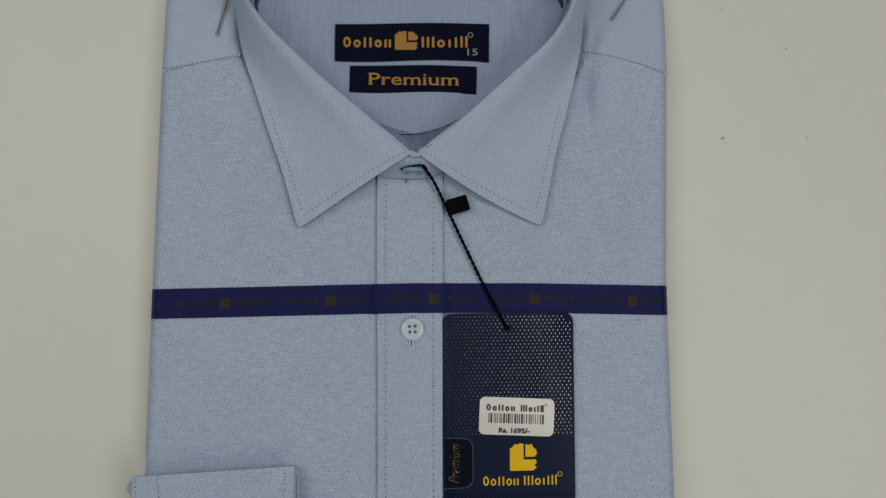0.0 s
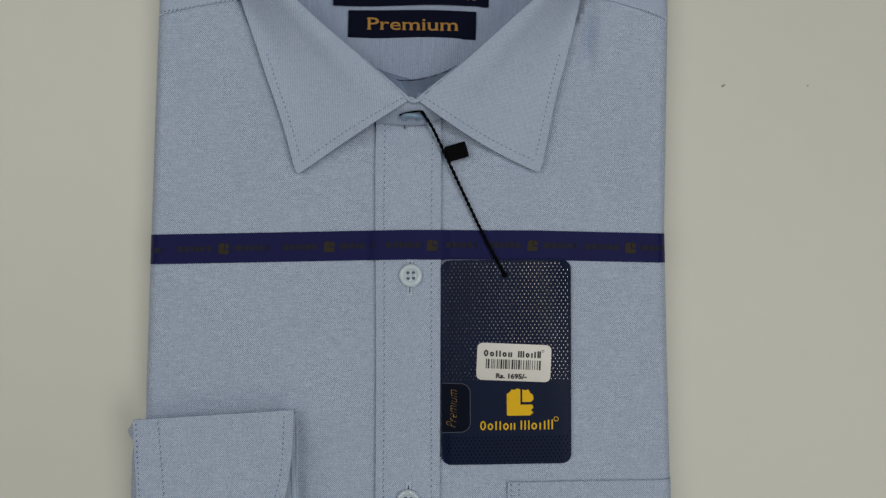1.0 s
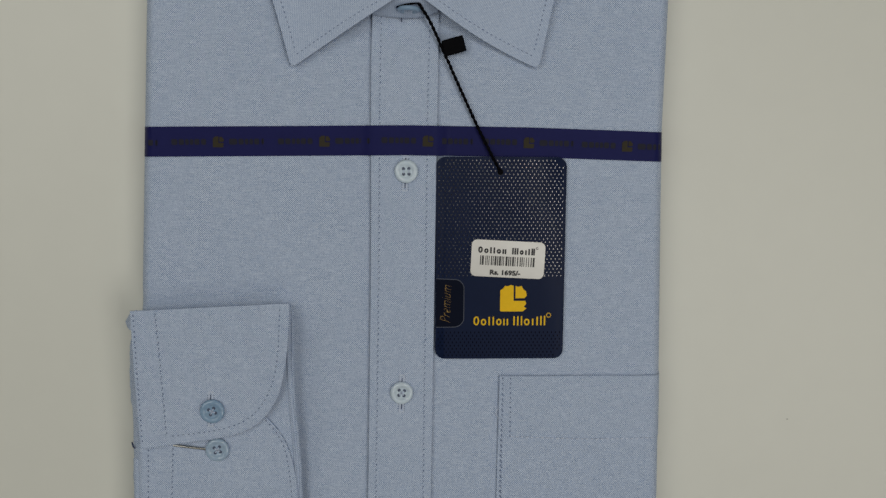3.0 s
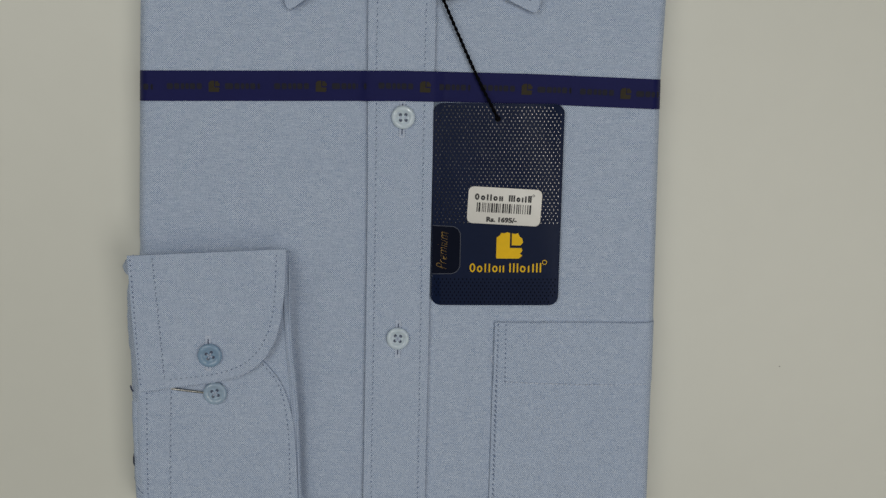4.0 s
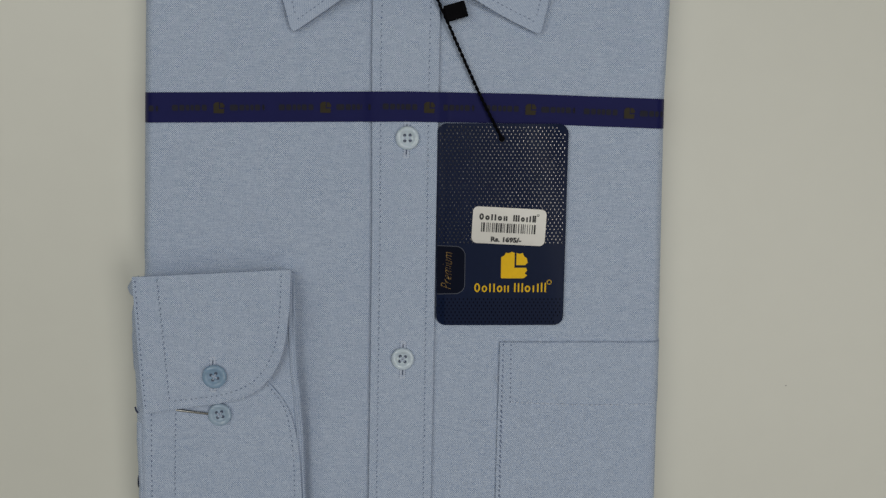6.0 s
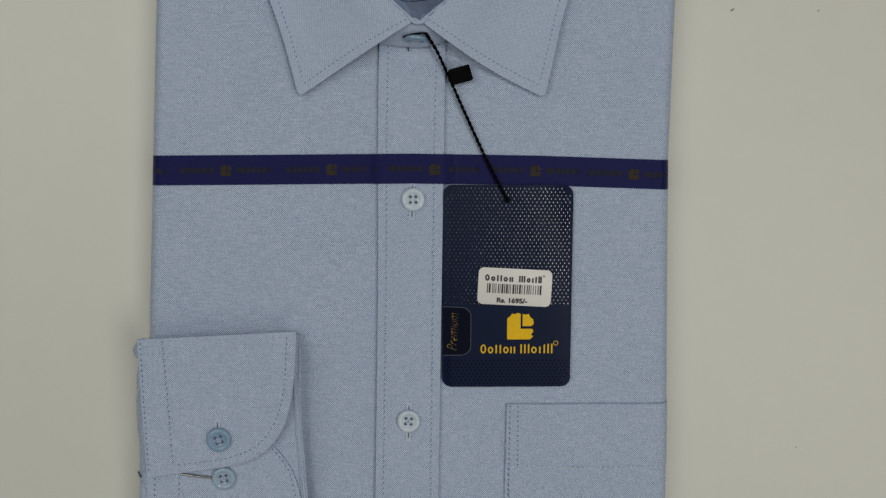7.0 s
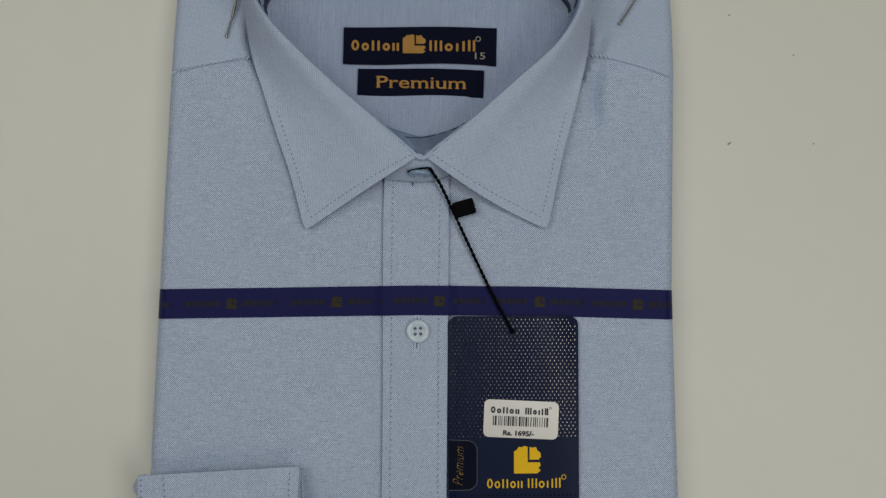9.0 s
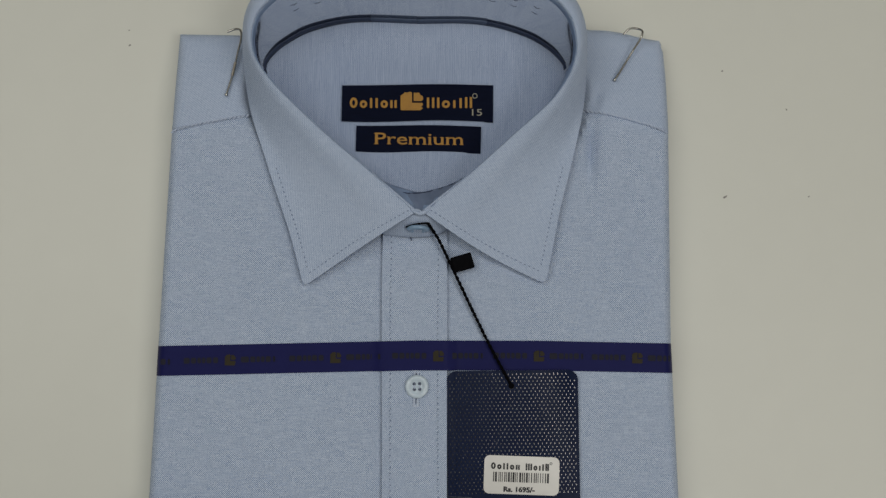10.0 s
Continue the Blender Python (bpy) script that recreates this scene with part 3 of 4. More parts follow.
def button(cx, cy, z, material, turn=0.0, tilt=Matrix.Identity(4), radius=5.7, cross=False, shine="", edge_on=False):
    """A four-hole shirt button with a raised rim, sewn on with thread."""
    prof = [(0.0, 1.15), (2.4, 1.15), (2.75, 1.25), (3.35, 1.9), (4.2, 2.25), (5.0, 2.1), (5.55, 1.6), (5.7, 1.0), (5.35, 0.35), (4.4, 0.0), (0.0, 0.0)]
    seg = 36
    rows = []
    for r, h in prof:
        rows.append([(max(r, 0.02) * radius / 5.7 * math.cos(2 * math.pi * k / seg), max(r, 0.02) * radius / 5.7 * math.sin(2 * math.pi * k / seg), h) for k in range(seg)])
    bm = grid_mesh(rows, closed=True)
    m = Matrix.Translation((cx, cy, z)) @ tilt @ Matrix.Rotation(radians(turn), 4, "Z")
    bmesh.ops.transform(bm, matrix=m, verts=bm.verts)
    b = part("button", bm, material, shirt, shine)
    if edge_on:
        return b
    for sx in (-1, 1):
        for sy in (-1, 1):
            bm = bmesh.new()
            bmesh.ops.create_cone(bm, cap_ends=True, segments=12, radius1=0.82, radius2=0.82, depth=0.12, matrix=m @ Matrix.Translation((sx * 1.3, sy * 1.3, 1.2)))
            part("button_hole", bm, SOCKET, b)
    bm = bmesh.new()
    for a in (45, -45) if cross else (90, 90):
        off = 1.2 if not cross else 0
        for s in ((-1, 1) if not cross else (0,)):
            n = Matrix.Translation((s * off, 0, 1.45)) @ Matrix.Rotation(radians(a), 4, "Z") @ Matrix.Diagonal((3.0 if cross else 1.7, 0.55, 0.5, 1))
            bmesh.ops.create_cube(bm, size=1, matrix=m @ n)
        if not cross:
            break
    part("sewing_thread", bm, THREAD_L, b, smooth=False)
    return b


def buttonhole(cx, cy, z, length, parent):
    """A worked buttonhole: two rows of close stitches round a dark slit."""
    bm = bmesh.new()
    n = int(length / 0.55)
    for i in range(n):
        for s in (-1, 1):
            box(bm, cx + s * 0.85, cy - length / 2 + (i + 0.5) * length / n, z, 1.0, 0.34, 0.36, random.uniform(-8, 8))
    for s in (-1, 1):
        for k in (-0.9, -0.3, 0.3, 0.9):
            box(bm, cx + k, cy + s * (length / 2 + 0.1), z + 0.02, 0.45, 0.8, 0.36)
    part("buttonhole", bm, THREAD_PALE, parent, smooth=False)
    bm = bmesh.new()
    for i in range(int(length / 1.15)):
        for s in (-1, 1):
            box(bm, cx + s * 1.55, cy - length / 2 + 0.4 + i * 1.15, z + 0.03, 0.4, 0.45, 0.1)
    part("needle_pricks", bm, THREAD, parent, smooth=False)
    bm = bmesh.new()
    box(bm, cx, cy, z + 0.02, 0.42, length * 0.86, 0.1)
    part("buttonhole_slit", bm, HOLE, parent, smooth=False)


def on(x, y, lift):
    return surf(x, y) + lift


buttonhole(-0.2, -0.8, on(0, 0, 2.64), 17.0, placket)
button(0.2, 0.0, on(0, 0, 2.7), BUTTON, 3, shine="pale blue four-hole button")
buttonhole(0.4, -109.8, on(0, -110, 2.64), 18.5, placket)
button(0.3, -109.2, on(0, -110, 2.7), BUTTON, -4, cross=True, shine="pale blue four-hole button")
buttonhole(-92.2, -117.4, level(-92, -119) + 8.66, 17.0, cuff)
button(-91.3, -118.2, level(-92, -119) + 8.7, BUTTON_DEEP, 20, cross=True, radius=6.0, shine="grey-blue cuff button")
button(-89.6, -138.8, level(-90, -139) + 4.8, BUTTON_MID, 12, cross=True, radius=5.9, shine="pale blue cuff button")

# collar: the fold line, the leaf's outer edge and the foot of the stand, for the west and the east side
CURVES = {
    ("fold", -1): [(-1.8, 83, 32.5), (-13.2, 92.6, 33.7), (-26.6, 104, 35.3), (-39.6, 114.4, 37.4), (-50.2, 123.4, 40.2), (-61.6, 133.6, 44.4), (-70.6, 142.6, 48),
                   (-77, 151.6, 51.3), (-79, 160, 53.3), (-77.6, 168.5, 55.2), (-73.4, 175.6, 56.6), (-60.2, 185, 58), (-33.2, 191, 59), (-2.2, 192, 59)],
    ("fold", 1): [(2.6, 83, 32.5), (25.4, 102, 35), (45.8, 120.5, 39), (61.6, 134.6, 44.6), (69.6, 145.6, 49.2), (72.6, 154, 52), (73, 163, 54), (68.8, 175, 56.5),
                  (55.8, 185, 58), (28.8, 191, 59), (-2.2, 192, 59)],
    ("edge", -1): [(-55, 47.3, 25.2), (-60.7, 67.9, 25.3), (-63.8, 77.8, 25.4), (-70.3, 95.9, 25.6), (-76.4, 114, 25.6), (-82.6, 131.9, 25.2), (-86.2, 150.4, 24.3),
                   (-86.9, 162, 23.2), (-85.4, 178.4, 21.1), (-78, 190.5, 19.5), (-58.4, 202.4, 17.9), (-30.6, 207.2, 17), (-2, 208, 17)],
    ("edge", 1): [(61.9, 50, 25.2), (65.4, 68.5, 25.3), (68.9, 86.9, 25.5), (73.4, 104.9, 25.6), (77.6, 122.9, 25.4), (80.6, 138, 24.9), (81.9, 152, 24.2), (81.9, 166, 22.8),
                  (79.8, 179, 21), (73.5, 190, 19.6), (55, 202.4, 17.9), (27.2, 207.2, 17), (-2, 208, 17)],
    ("foot", -1): [(-1.6, 93.5, 22.6), (-16.5, 98.3, 21.3), (-29.8, 106.6, 18.6), (-48.9, 121.3, 16.2), (-66.4, 138.6, 16), (-79.2, 155, 15.8), (-75.4, 165.0, 15.6),
                   (-66, 172.6, 15.5), (-56.7, 177.6, 15.5), (-41.5, 182, 15.5), (-25.9, 183.6, 15.5), (-2.2, 183.4, 15.5)],
    ("foot", 1): [(2.4, 93.5, 22.6), (17.3, 98.3, 21.3), (30.5, 106.6, 18.6), (48.2, 121.3, 16.2), (63.4, 138.6, 16), (74, 157, 15.8), (71, 165.4, 15.6), (62.4, 172.6, 15.5),
                  (52.8, 177.4, 15.5), (37.6, 182, 15.5), (22, 183.8, 15.5), (-2.2, 183.4, 15.5)],
}
NC = 72


def sided(which, s):
    """One side's curve, from the throat to the middle of the back."""
    return spline(CURVES[which, s], NC)


def bowed(fold, edge, w, i, s):
    """The front edge swings a little outward between the throat and the point."""
    along = (edge[0] - fold[0]).normalized()
    out = Vector((along.y, -along.x, 0)) * s
    return out * (2.1 if s > 0 else -0.5) * math.sin(math.pi * w) * max(0, 1 - i / 12) ** 2


def leaf_z(f, e, w, i):
    """The leaf's height across its width: level at the fold, steeper in the middle, flat at the edge."""
    fall = smooth(0.06, 0.88, w)
    rise = 1.5 * math.sin(math.pi * min(1, w * 3)) * (1 - w) - 1.3 * math.sin(math.pi * w)
    return lerp(f.z, e.z, fall) + rise * smooth(0.0, 0.08, i / NC + 0.02)


def leaf(s):
    fold, edge = sided("fold", s), sided("edge", s)
    rows = []
    nw = 30
    for i in range(NC + 1):
        f, e = fold[i], edge[i]
        steep = smooth(0.15, 0.62, i / NC)
        row = []
        for k in range(nw + 1):
            w = k / nw
            flat = w
            bow = math.sin(w * math.pi / 2)
            g = lerp(flat, bow, steep)
            z_flat = leaf_z(f, e, w, i)
            z_bow = e.z + (f.z - e.z) * math.cos(w * math.pi / 2)
            p = f.lerp(e, g) + bowed(fold, edge, w, i, s)
            row.append(Vector((p.x, p.y, lerp(z_flat, z_bow, steep) + 0.5)))
        # the roll at the top of the fold, turning over into the stand
        inward = Vector((f.x - e.x, f.y - e.y, 0)).normalized()
        start = row[0].copy()
        lip = []
        for q in (150, 110, 70, 35):
            a = radians(q)
            lip.append(start + inward * (0.5 + 0.5 * math.cos(a)) * 1.1 + Vector((0, 0, 0.35 * math.sin(a) - 1.5 * (0.5 + 0.5 * math.cos(a)) ** 2)))
        rows.append(list(reversed(lip)) + row)
    # the point of the collar is turned out blunt
    tip = rows[0][-1].copy()
    inner = (rows[6][-8] - tip).normalized()
    for row in rows[:4]:
        for v in row:
            d = (v - tip).length
            if d < 3.2:
                v += inner * 1.3 * (1 - d / 3.2) ** 2
    return thick(grid_mesh(rows), 1.1)


def leaf_height(s):
    """Height of the leaf's upper face near a point, for the seams on it."""
    fold, edge = sided("fold", s), sided("edge", s)
    pts = []
    for i in range(0, NC + 1):
        steep = smooth(0.15, 0.62, i / NC)
        for k in range(31):
            w = k / 30
            g = lerp(w, math.sin(w * math.pi / 2), steep)
            p = fold[i].lerp(edge[i], g) + bowed(fold, edge, w, i, s)
            zf = leaf_z(fold[i], edge[i], w, i)
            zb = edge[i].z + (fold[i].z - edge[i].z) * math.cos(w * math.pi / 2)
            pts.append((p.x, p.y, lerp(zf, zb, steep) + 0.5))
    arr = np.array(pts)

    def read(p):
        d = (arr[:, 0] - p.x) ** 2 + (arr[:, 1] - p.y) ** 2
        near = np.argsort(d)[:4]
        w = 1 / (d[near] + 0.05)
        return float((arr[near, 2] * w).sum() / w.sum())

    return read


for s, cloth in ((-1, COLLAR), (1, COLLAR_R)):
    lf = part("collar_leaf", leaf(s), cloth, shirt, "pointed collar leaf, pressed flat")
    h = leaf_height(s)
    f, e = sided("fold", s), sided("edge", s)
    n_in = 4.0
    tip, vee = e[0], f[0]
    along = (tip - vee).normalized()
    across = Vector((-along.y, along.x, 0)) * (1 if s > 0 else -1)
    front = [vee + along * 2.5 + across * (n_in - 1.5), vee.lerp(tip, 0.5) + across * (n_in - (2.1 if s > 0 else -0.5)), tip - along * 4.0 + across * n_in]
    part("stitching", stitches([tuple(p) for p in front], 2.3, 0.05, 1.1, 0.34, zs=h), THREAD_MID, lf)
    side = []
    for i in (2, 8, 14, 19):
        d = (f[i] - e[i]).normalized()
        side.append(e[i] + d * 3.8 + Vector((0, 1.4 if i == 2 else 0, 0)))
    part("stitching", stitches([tuple(p) for p in side], 2.3, 0.05, 0.85, 0.42, zs=h), THREAD_MID, lf)


for s in (-1, 1):
    edge_line = [p + Vector((-0.7 * s, 0.5, 0.55 - 2.2 * smooth(4, 9, i))) for i, p in enumerate(sided("fold", s)[0:11])]
    part("fold_edge", tube(spline([tuple(p) for p in edge_line[::2]], 30), 0.5, 8), COLLAR, shirt, "pale edge of the fold at the throat")


def stand_rows(w0, w1, inset, n=10, first=0):
    rows = []
    for s in (-1, 1):
        fold, foot = sided("fold", s), sided("foot", s)
        order = range(first, NC + 1) if s < 0 else range(NC - 1, first - 1, -1)
        for i in order:
            f, b = fold[i], foot[i]
            inward = (Vector((-f.x, 140 - f.y, 0)).normalized() + Vector((0, 0, 1 - smooth(4, 16, i)))).normalized()
            row = []
            for k in range(n + 1):
                w = lerp(w0, w1, k / n)
                p = f.lerp(b, w)
                belly = 1.5 * math.sin(math.pi * w)
                row.append(p + inward * (inset - belly * smooth(4, 16, i)))
            rows.append(row)
    if first == 0:
        rows.append([v.copy() for v in rows[0]])
    return rows


stand = part("collar_stand", grid_mesh(stand_rows(0.0, 1.03, 0.5)), STAND_SHADED, shirt, "inner side of the collar stand")
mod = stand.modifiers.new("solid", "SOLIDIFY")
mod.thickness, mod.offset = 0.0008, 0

# front of the stand, closed with the top button
rows = []
for j in range(13):
    v = j / 12
    row = []
    for i in range(29):
        u = i / 28 * 2 - 1
        y = lerp(72.4, 83.4, v) + (1.0 + 2.5 * max(0, u)) * u * u * (1 - v) + 5.0 * u * u * v
        crown = 31.4 - 1.2 * u * u
        row.append(Vector((-1.8 + 15.6 * u, y, lerp(21.6, crown, math.sin(v * math.pi / 2)))))
    rows.append(row)
front = part("stand_front", thick(grid_mesh(rows), 0.9), COLLAR, shirt, "front of the collar stand")
part("gathered_edge", tube(spline([(-4.6, 86.0, 32.8), (-2.4, 83.6, 33.2), (0.2, 82.4, 33.6), (2.8, 83.0, 33.3), (5.4, 85.4, 32.8)], 24), 0.85, 8), COLLAR, shirt, "puckered edge where the collar ends meet")
part("gathered_edge", tube(spline([(-2.6, 84.4, 33.4), (-0.4, 84.0, 34.0), (1.8, 83.0, 33.7), (3.6, 84.2, 33.2)], 16), 0.6, 8), COLLAR_R, shirt, "puckered edge where the collar ends meet")
tilt = Matrix.Rotation(radians(84), 4, "X")
button(-0.3, 76.8, 27.2, BUTTON_DEEP, 0, tilt, 5.7, edge_on=True, shine="pale blue button at the throat")
bm = bmesh.new()
box(bm, -3.6, 71.6, 20.9, 0.55, 2.2, 0.3, 8)
part("buttonhole_slit", bm, HOLE, front, smooth=False)

# back of the shirt seen inside the collar, its shade put into the cloth's colour
lft, rgt = sided("foot", -1), sided("foot", 1)
rows = []
for i in range(0, NC + 1, 1):
    a, b = lft[i], rgt[i]
    row = []
    for k in range(41):
        p = a.lerp(b, k / 40)
        dip = 0.5 * noise.noise(Vector((p.x * 0.03, p.y * 0.03, 9)))
        row.append(Vector((p.x, p.y + 0.6, p.z + 0.3 + dip)))
    rows.append(row)
part("inner_back", thick(grid_mesh(rows), 0.6), INNER_SHADED, shirt, "inside of the shirt's back")

# ---- woven labels sewn inside the neck ----
def brand_letters(parent, m, x0, x1, height, material, heavy=0.3, lift=0.0):
    """A maker's mark as plain shapes: a ring for each round sign, one to three upright bars for the rest, in place and colour."""
    first = [("ring", 1.0, 1), ("ring", 0.95, 0.74), ("bar", 0.42, 0.95), ("bar", 0.42, 0.95), ("ring", 0.95, 0.74), ("pair", 0.85, 0.74)]
    second = [("three", 1.5, 1), ("ring", 0.95, 0.74), ("bar", 0.45, 0.74), ("bar", 0.45, 0.95), ("pair", 0.85, 1.05)]
    for signs, (a, b) in ((first, x0), (second, x1)):
        unit = (b - a) / (sum(w for _, w, _ in signs) + 0.3 * (len(signs) - 1))
        pen = height * 0.74 * heavy
        x = a
        for shape, w, h in signs:
            ww, hh = w * unit, height * h
            at = m @ Matrix.Translation((x + ww / 2, -height / 2 + hh / 2, lift))
            if shape == "ring":
                part("mark_ring", hoop(ww, hh, pen, at), material, parent, smooth=False)
            else:
                n = {"bar": 1, "pair": 2, "three": 3}[shape]
                for k in range(n):
                    off = 0 if n == 1 else lerp(-(ww - pen) / 2, (ww - pen) / 2, k / (n - 1))
                    part("mark_bar", plate(rounded(pen, hh, pen * 0.2, 2), 0, 0.12, at @ Matrix.Translation((off, 0, 0))), material, parent, smooth=False)
            x += ww + 0.3 * unit


def hoop(w, h, pen, m):
    """A flat oval ring with a stroke of even width."""
    rows = []
    for dr, z in ((0, 0), (0, 0.12), (pen, 0.12), (pen, 0)):
        rows.append([((w / 2 - dr) * math.cos(2 * math.pi * k / 20), (h / 2 - dr) * math.sin(2 * math.pi * k / 20), z) for k in range(20)])
    bm = grid_mesh(rows, closed=True)
    bmesh.ops.transform(bm, matrix=m, verts=bm.verts)
    return bm


def emblem(parent, m, size, material, lift=0.0):
    """The maker's emblem as two plain shapes: a notched block and a small block in the notch."""
    s = size / 2
    block = [(-0.92, -1), (0.72, -1), (0.98, -0.78), (0.80, -0.62), (0.98, -0.42), (0.9, -0.2), (0.02, -0.2), (0.02, 0.92), (-0.2, 1.0), (-0.42, 0.9), (-0.62, 0.94), (-0.78, 0.72), (-0.98, 0.6), (-0.98, -0.94)]
    small = [(0.16, 0.0), (0.82, 0.0), (1.0, 0.2), (0.94, 0.52), (0.74, 0.66), (0.62, 0.92), (0.36, 0.86), (0.16, 0.92)]
    for o in (block, small):
        part("emblem", plate([(x * s, y * s) for x, y in o], 0, 0.14, m @ Matrix.Translation((0, 0, lift))), material, parent, smooth=False)


def ring(r, w, m):
    rows = [[((r + dr) * math.cos(2 * math.pi * k / 20), (r + dr) * math.sin(2 * math.pi * k / 20), 0.1) for k in range(20)] for dr in (-w / 2, w / 2)]
    bm = grid_mesh(rows, closed=True)
    bmesh.ops.transform(bm, matrix=m, verts=bm.verts)
    return bm


def cloth_label(w, h, m, tab):
    """A woven label with turned-in ends that show below its lower edge."""
    n = 30
    rows = []
    for j in range(9):
        row = []
        for i in range(n + 1):
            u, v = i / n - 0.5, j / 8
            low = -h / 2 + 0.45 * math.sin(u * 7 + 0.6) - (0.35 if u > tab else 0)
            high = h / 2 + 0.35 * math.sin(u * 5 + 1)
            row.append(Vector((u * w + 0.3 * (v - 0.5), lerp(low, high, v), 0.35 * math.sin(u * 9) * 0.5)))
        rows.append(row)
    bm = thick(grid_mesh(rows), 0.5)
    bmesh.ops.transform(bm, matrix=m, verts=bm.verts)
    return bm


m1 = Matrix.Translation((-1.3, 140.1, 17.5)) @ Matrix.Rotation(radians(0.9), 4, "Z")
label = part("neck_label", cloth_label(75.5, 18.3, m1, 0.44), NAVY_WEAVE, shirt, "navy woven neck label with gold marks")
ml = m1 @ Matrix.Translation((0, 0, 0.15))
brand_letters(label, ml @ Matrix.Translation((0, 0.0, 0)), (-33.8, -10.4), (4.6, 27.2), 5.3, GOLD_THREAD, 0.30)
emblem(label, ml @ Matrix.Translation((-2.9, 0.9, 0)) @ Matrix.Diagonal((1.22, 1, 1, 1)), 9.4, GOLD_THREAD)
part("mark_ring", ring(1.15, 0.35, ml @ Matrix.Translation((28.6, 3.5, 0.05))), GREY_THREAD, label)
lettering("15", 5.0, 3.3, ml @ Matrix.Translation((29.6, -4.9, 0.16)), GREY_THREAD, label, bold=0.0)
m2 = Matrix.Translation((-0.6, 121.9, 17.6)) @ Matrix.Rotation(radians(0.3), 4, "Z")
label = part("neck_label", cloth_label(62.1, 13.2, m2, 0.38), NAVY_WEAVE, shirt, "navy woven quality label with gold lettering")
serif_lettering("Premium", 43.6, 5.9, m2 @ Matrix.Translation((0.2, -0.1, 0.32)), GOLD_THREAD, label, "gold woven word")

# ---- clear collar support inside the stand ----
support = thing("collar_support", "clear plastic collar support strip standing inside the shirt collar", "collar support", (0, 184, 22))
film = part("film", grid_mesh([r for r in stand_rows(0.05, 0.97, 2.2, first=38)]), FILM, support, "clear plastic film")
film.visible_shadow = False


rows = []
for i in range(33):
    x = lerp(-17, 20, i / 32)
    y1 = table_of(x, [(-18, 98.4), (-15, 96.0), (-9, 93.4), (2, 93.6), (16, 98.0), (30, 106.5)])
    y0 = 82.9 + 0.86 * max(0, -x - 1.8, x - 2.6)
    rows.append([Vector((x, lerp(min(y0, y1 - 0.3), y1, k / 6), lerp(33.2 + 0.07 * abs(x), 25.6, k / 6) + 0.5 * math.sin(x * 1.1 + k))) for k in range(7)])
part("front_tongue", thick(grid_mesh(rows), 0.4), TONGUE, support, "grey-blue plastic tongue behind the throat")
# dark tube drawn in place of the shadow along the plastic's edge
part("front_edge", tube(spline([(-18, 98.6, 26.4), (-15, 96.4, 26.2), (-9, 93.7, 26.0), (2, 93.8, 26.0), (16, 98.2, 25.4), (30, 106.9, 24.6), (38, 113, 24.2)], 40), 0.28, 6), STRIP_DARK, support)


def foot_band(i0, i1, s, height, material, label):
    foot = sided("foot", s)
    rows = []
    for i in range(i0, i1 + 1):
        p = foot[i]
        inward = Vector((-p.x, 140 - p.y, 0)).normalized()
        rows.append([p + inward * 1.9 + Vector((0, 0, 0.5)), p + inward * 1.7 + Vector((0, 0, 0.5 + height * 0.5)), p + inward * 1.4 + Vector((0, 0, 0.5 + height))])
    ob = part("lower_strip", grid_mesh(rows), material, support, label)
    md = ob.modifiers.new("solid", "SOLIDIFY")
    md.thickness = 0.0005
    return ob


foot_band(38, 63, -1, 4.6, STRIP_DARK, "dark lower edge of the plastic strip")
foot_band(63, 72, -1, 4.6, STRIP_GREY, "grey overlapping end of the plastic strip")
foot_band(39, 58, 1, 4.0, STRIP_DARK, "dark lower edge of the plastic strip")
foot_band(58, 72, 1, 4.4, STRIP_GREY, "grey lower edge of the plastic strip")
for s in (-1, 1):
    fo, ft = sided("fold", s), sided("foot", s)
    for i in range(50, NC, 4):
        p = fo[i].lerp(ft[i], 0.42)
        inward = Vector((-p.x, 140 - p.y, 0)).normalized()
        t_dir = (fo[min(i + 1, NC)] - fo[i - 1]).normalized()
        c = p + inward * 2.6
        part("notch", tube([c - t_dir * 1.5 + Vector((0, 0, 0.5)), c - Vector((0, 0, 0.2)), c + t_dir * 1.5 + Vector((0, 0, 0.5))], 0.16, 5), STRIP_DARK, support)

# ---- paper band round the shirt ----
band = thing("paper_band", "violet satin paper band with faint marks wrapped round the folded shirt", "paper band", (0, 14, 0))
TOP_EDGE = [(-130, 17.8), (-70, 19.7), (0, 22.0), (60, 22.5), (130, 21.8)]
rows = []
nb = 150
for i in range(nb + 1):
    s = i / nb
    row = []
    for k in range(7):
        v = k / 6
        if s < 0.03 or s > 0.97:
            end = -1 if s < 0.5 else 1
            yy = lerp(table_of(end * 126, TOP_EDGE) - 14.2, table_of(end * 126, TOP_EDGE), v)
            f = (s / 0.03) if s < 0.5 else (1 - s) / 0.03
            x = (table_of(yy, LEFT) - 0.7) if end < 0 else (table_of(yy, RIGHT) + 0.7)
            row.append(Vector((x, yy, lerp(0.6, 7.0, f))))
        else:
            q = (s - 0.03) / 0.94
            q = q - 0.12 * math.sin(2 * math.pi * q)
            x = lerp(-126.6, 126.6, q)
            y0 = table_of(x, TOP_EDGE)
            y = lerp(y0 - 14.3, y0, v)
            xl, xr = table_of(y, LEFT), table_of(y, RIGHT)
            x = lerp(xl - 0.7, xr + 0.7, q)
            zz = surf(min(max(x, xl + 0.05), xr - 0.05), y)
            over = 2.75 * smooth(-21, -17, x) * smooth(19, 15.5, x)
            row.append(Vector((x, y, zz + 0.55 + over)))
    rows.append(row)
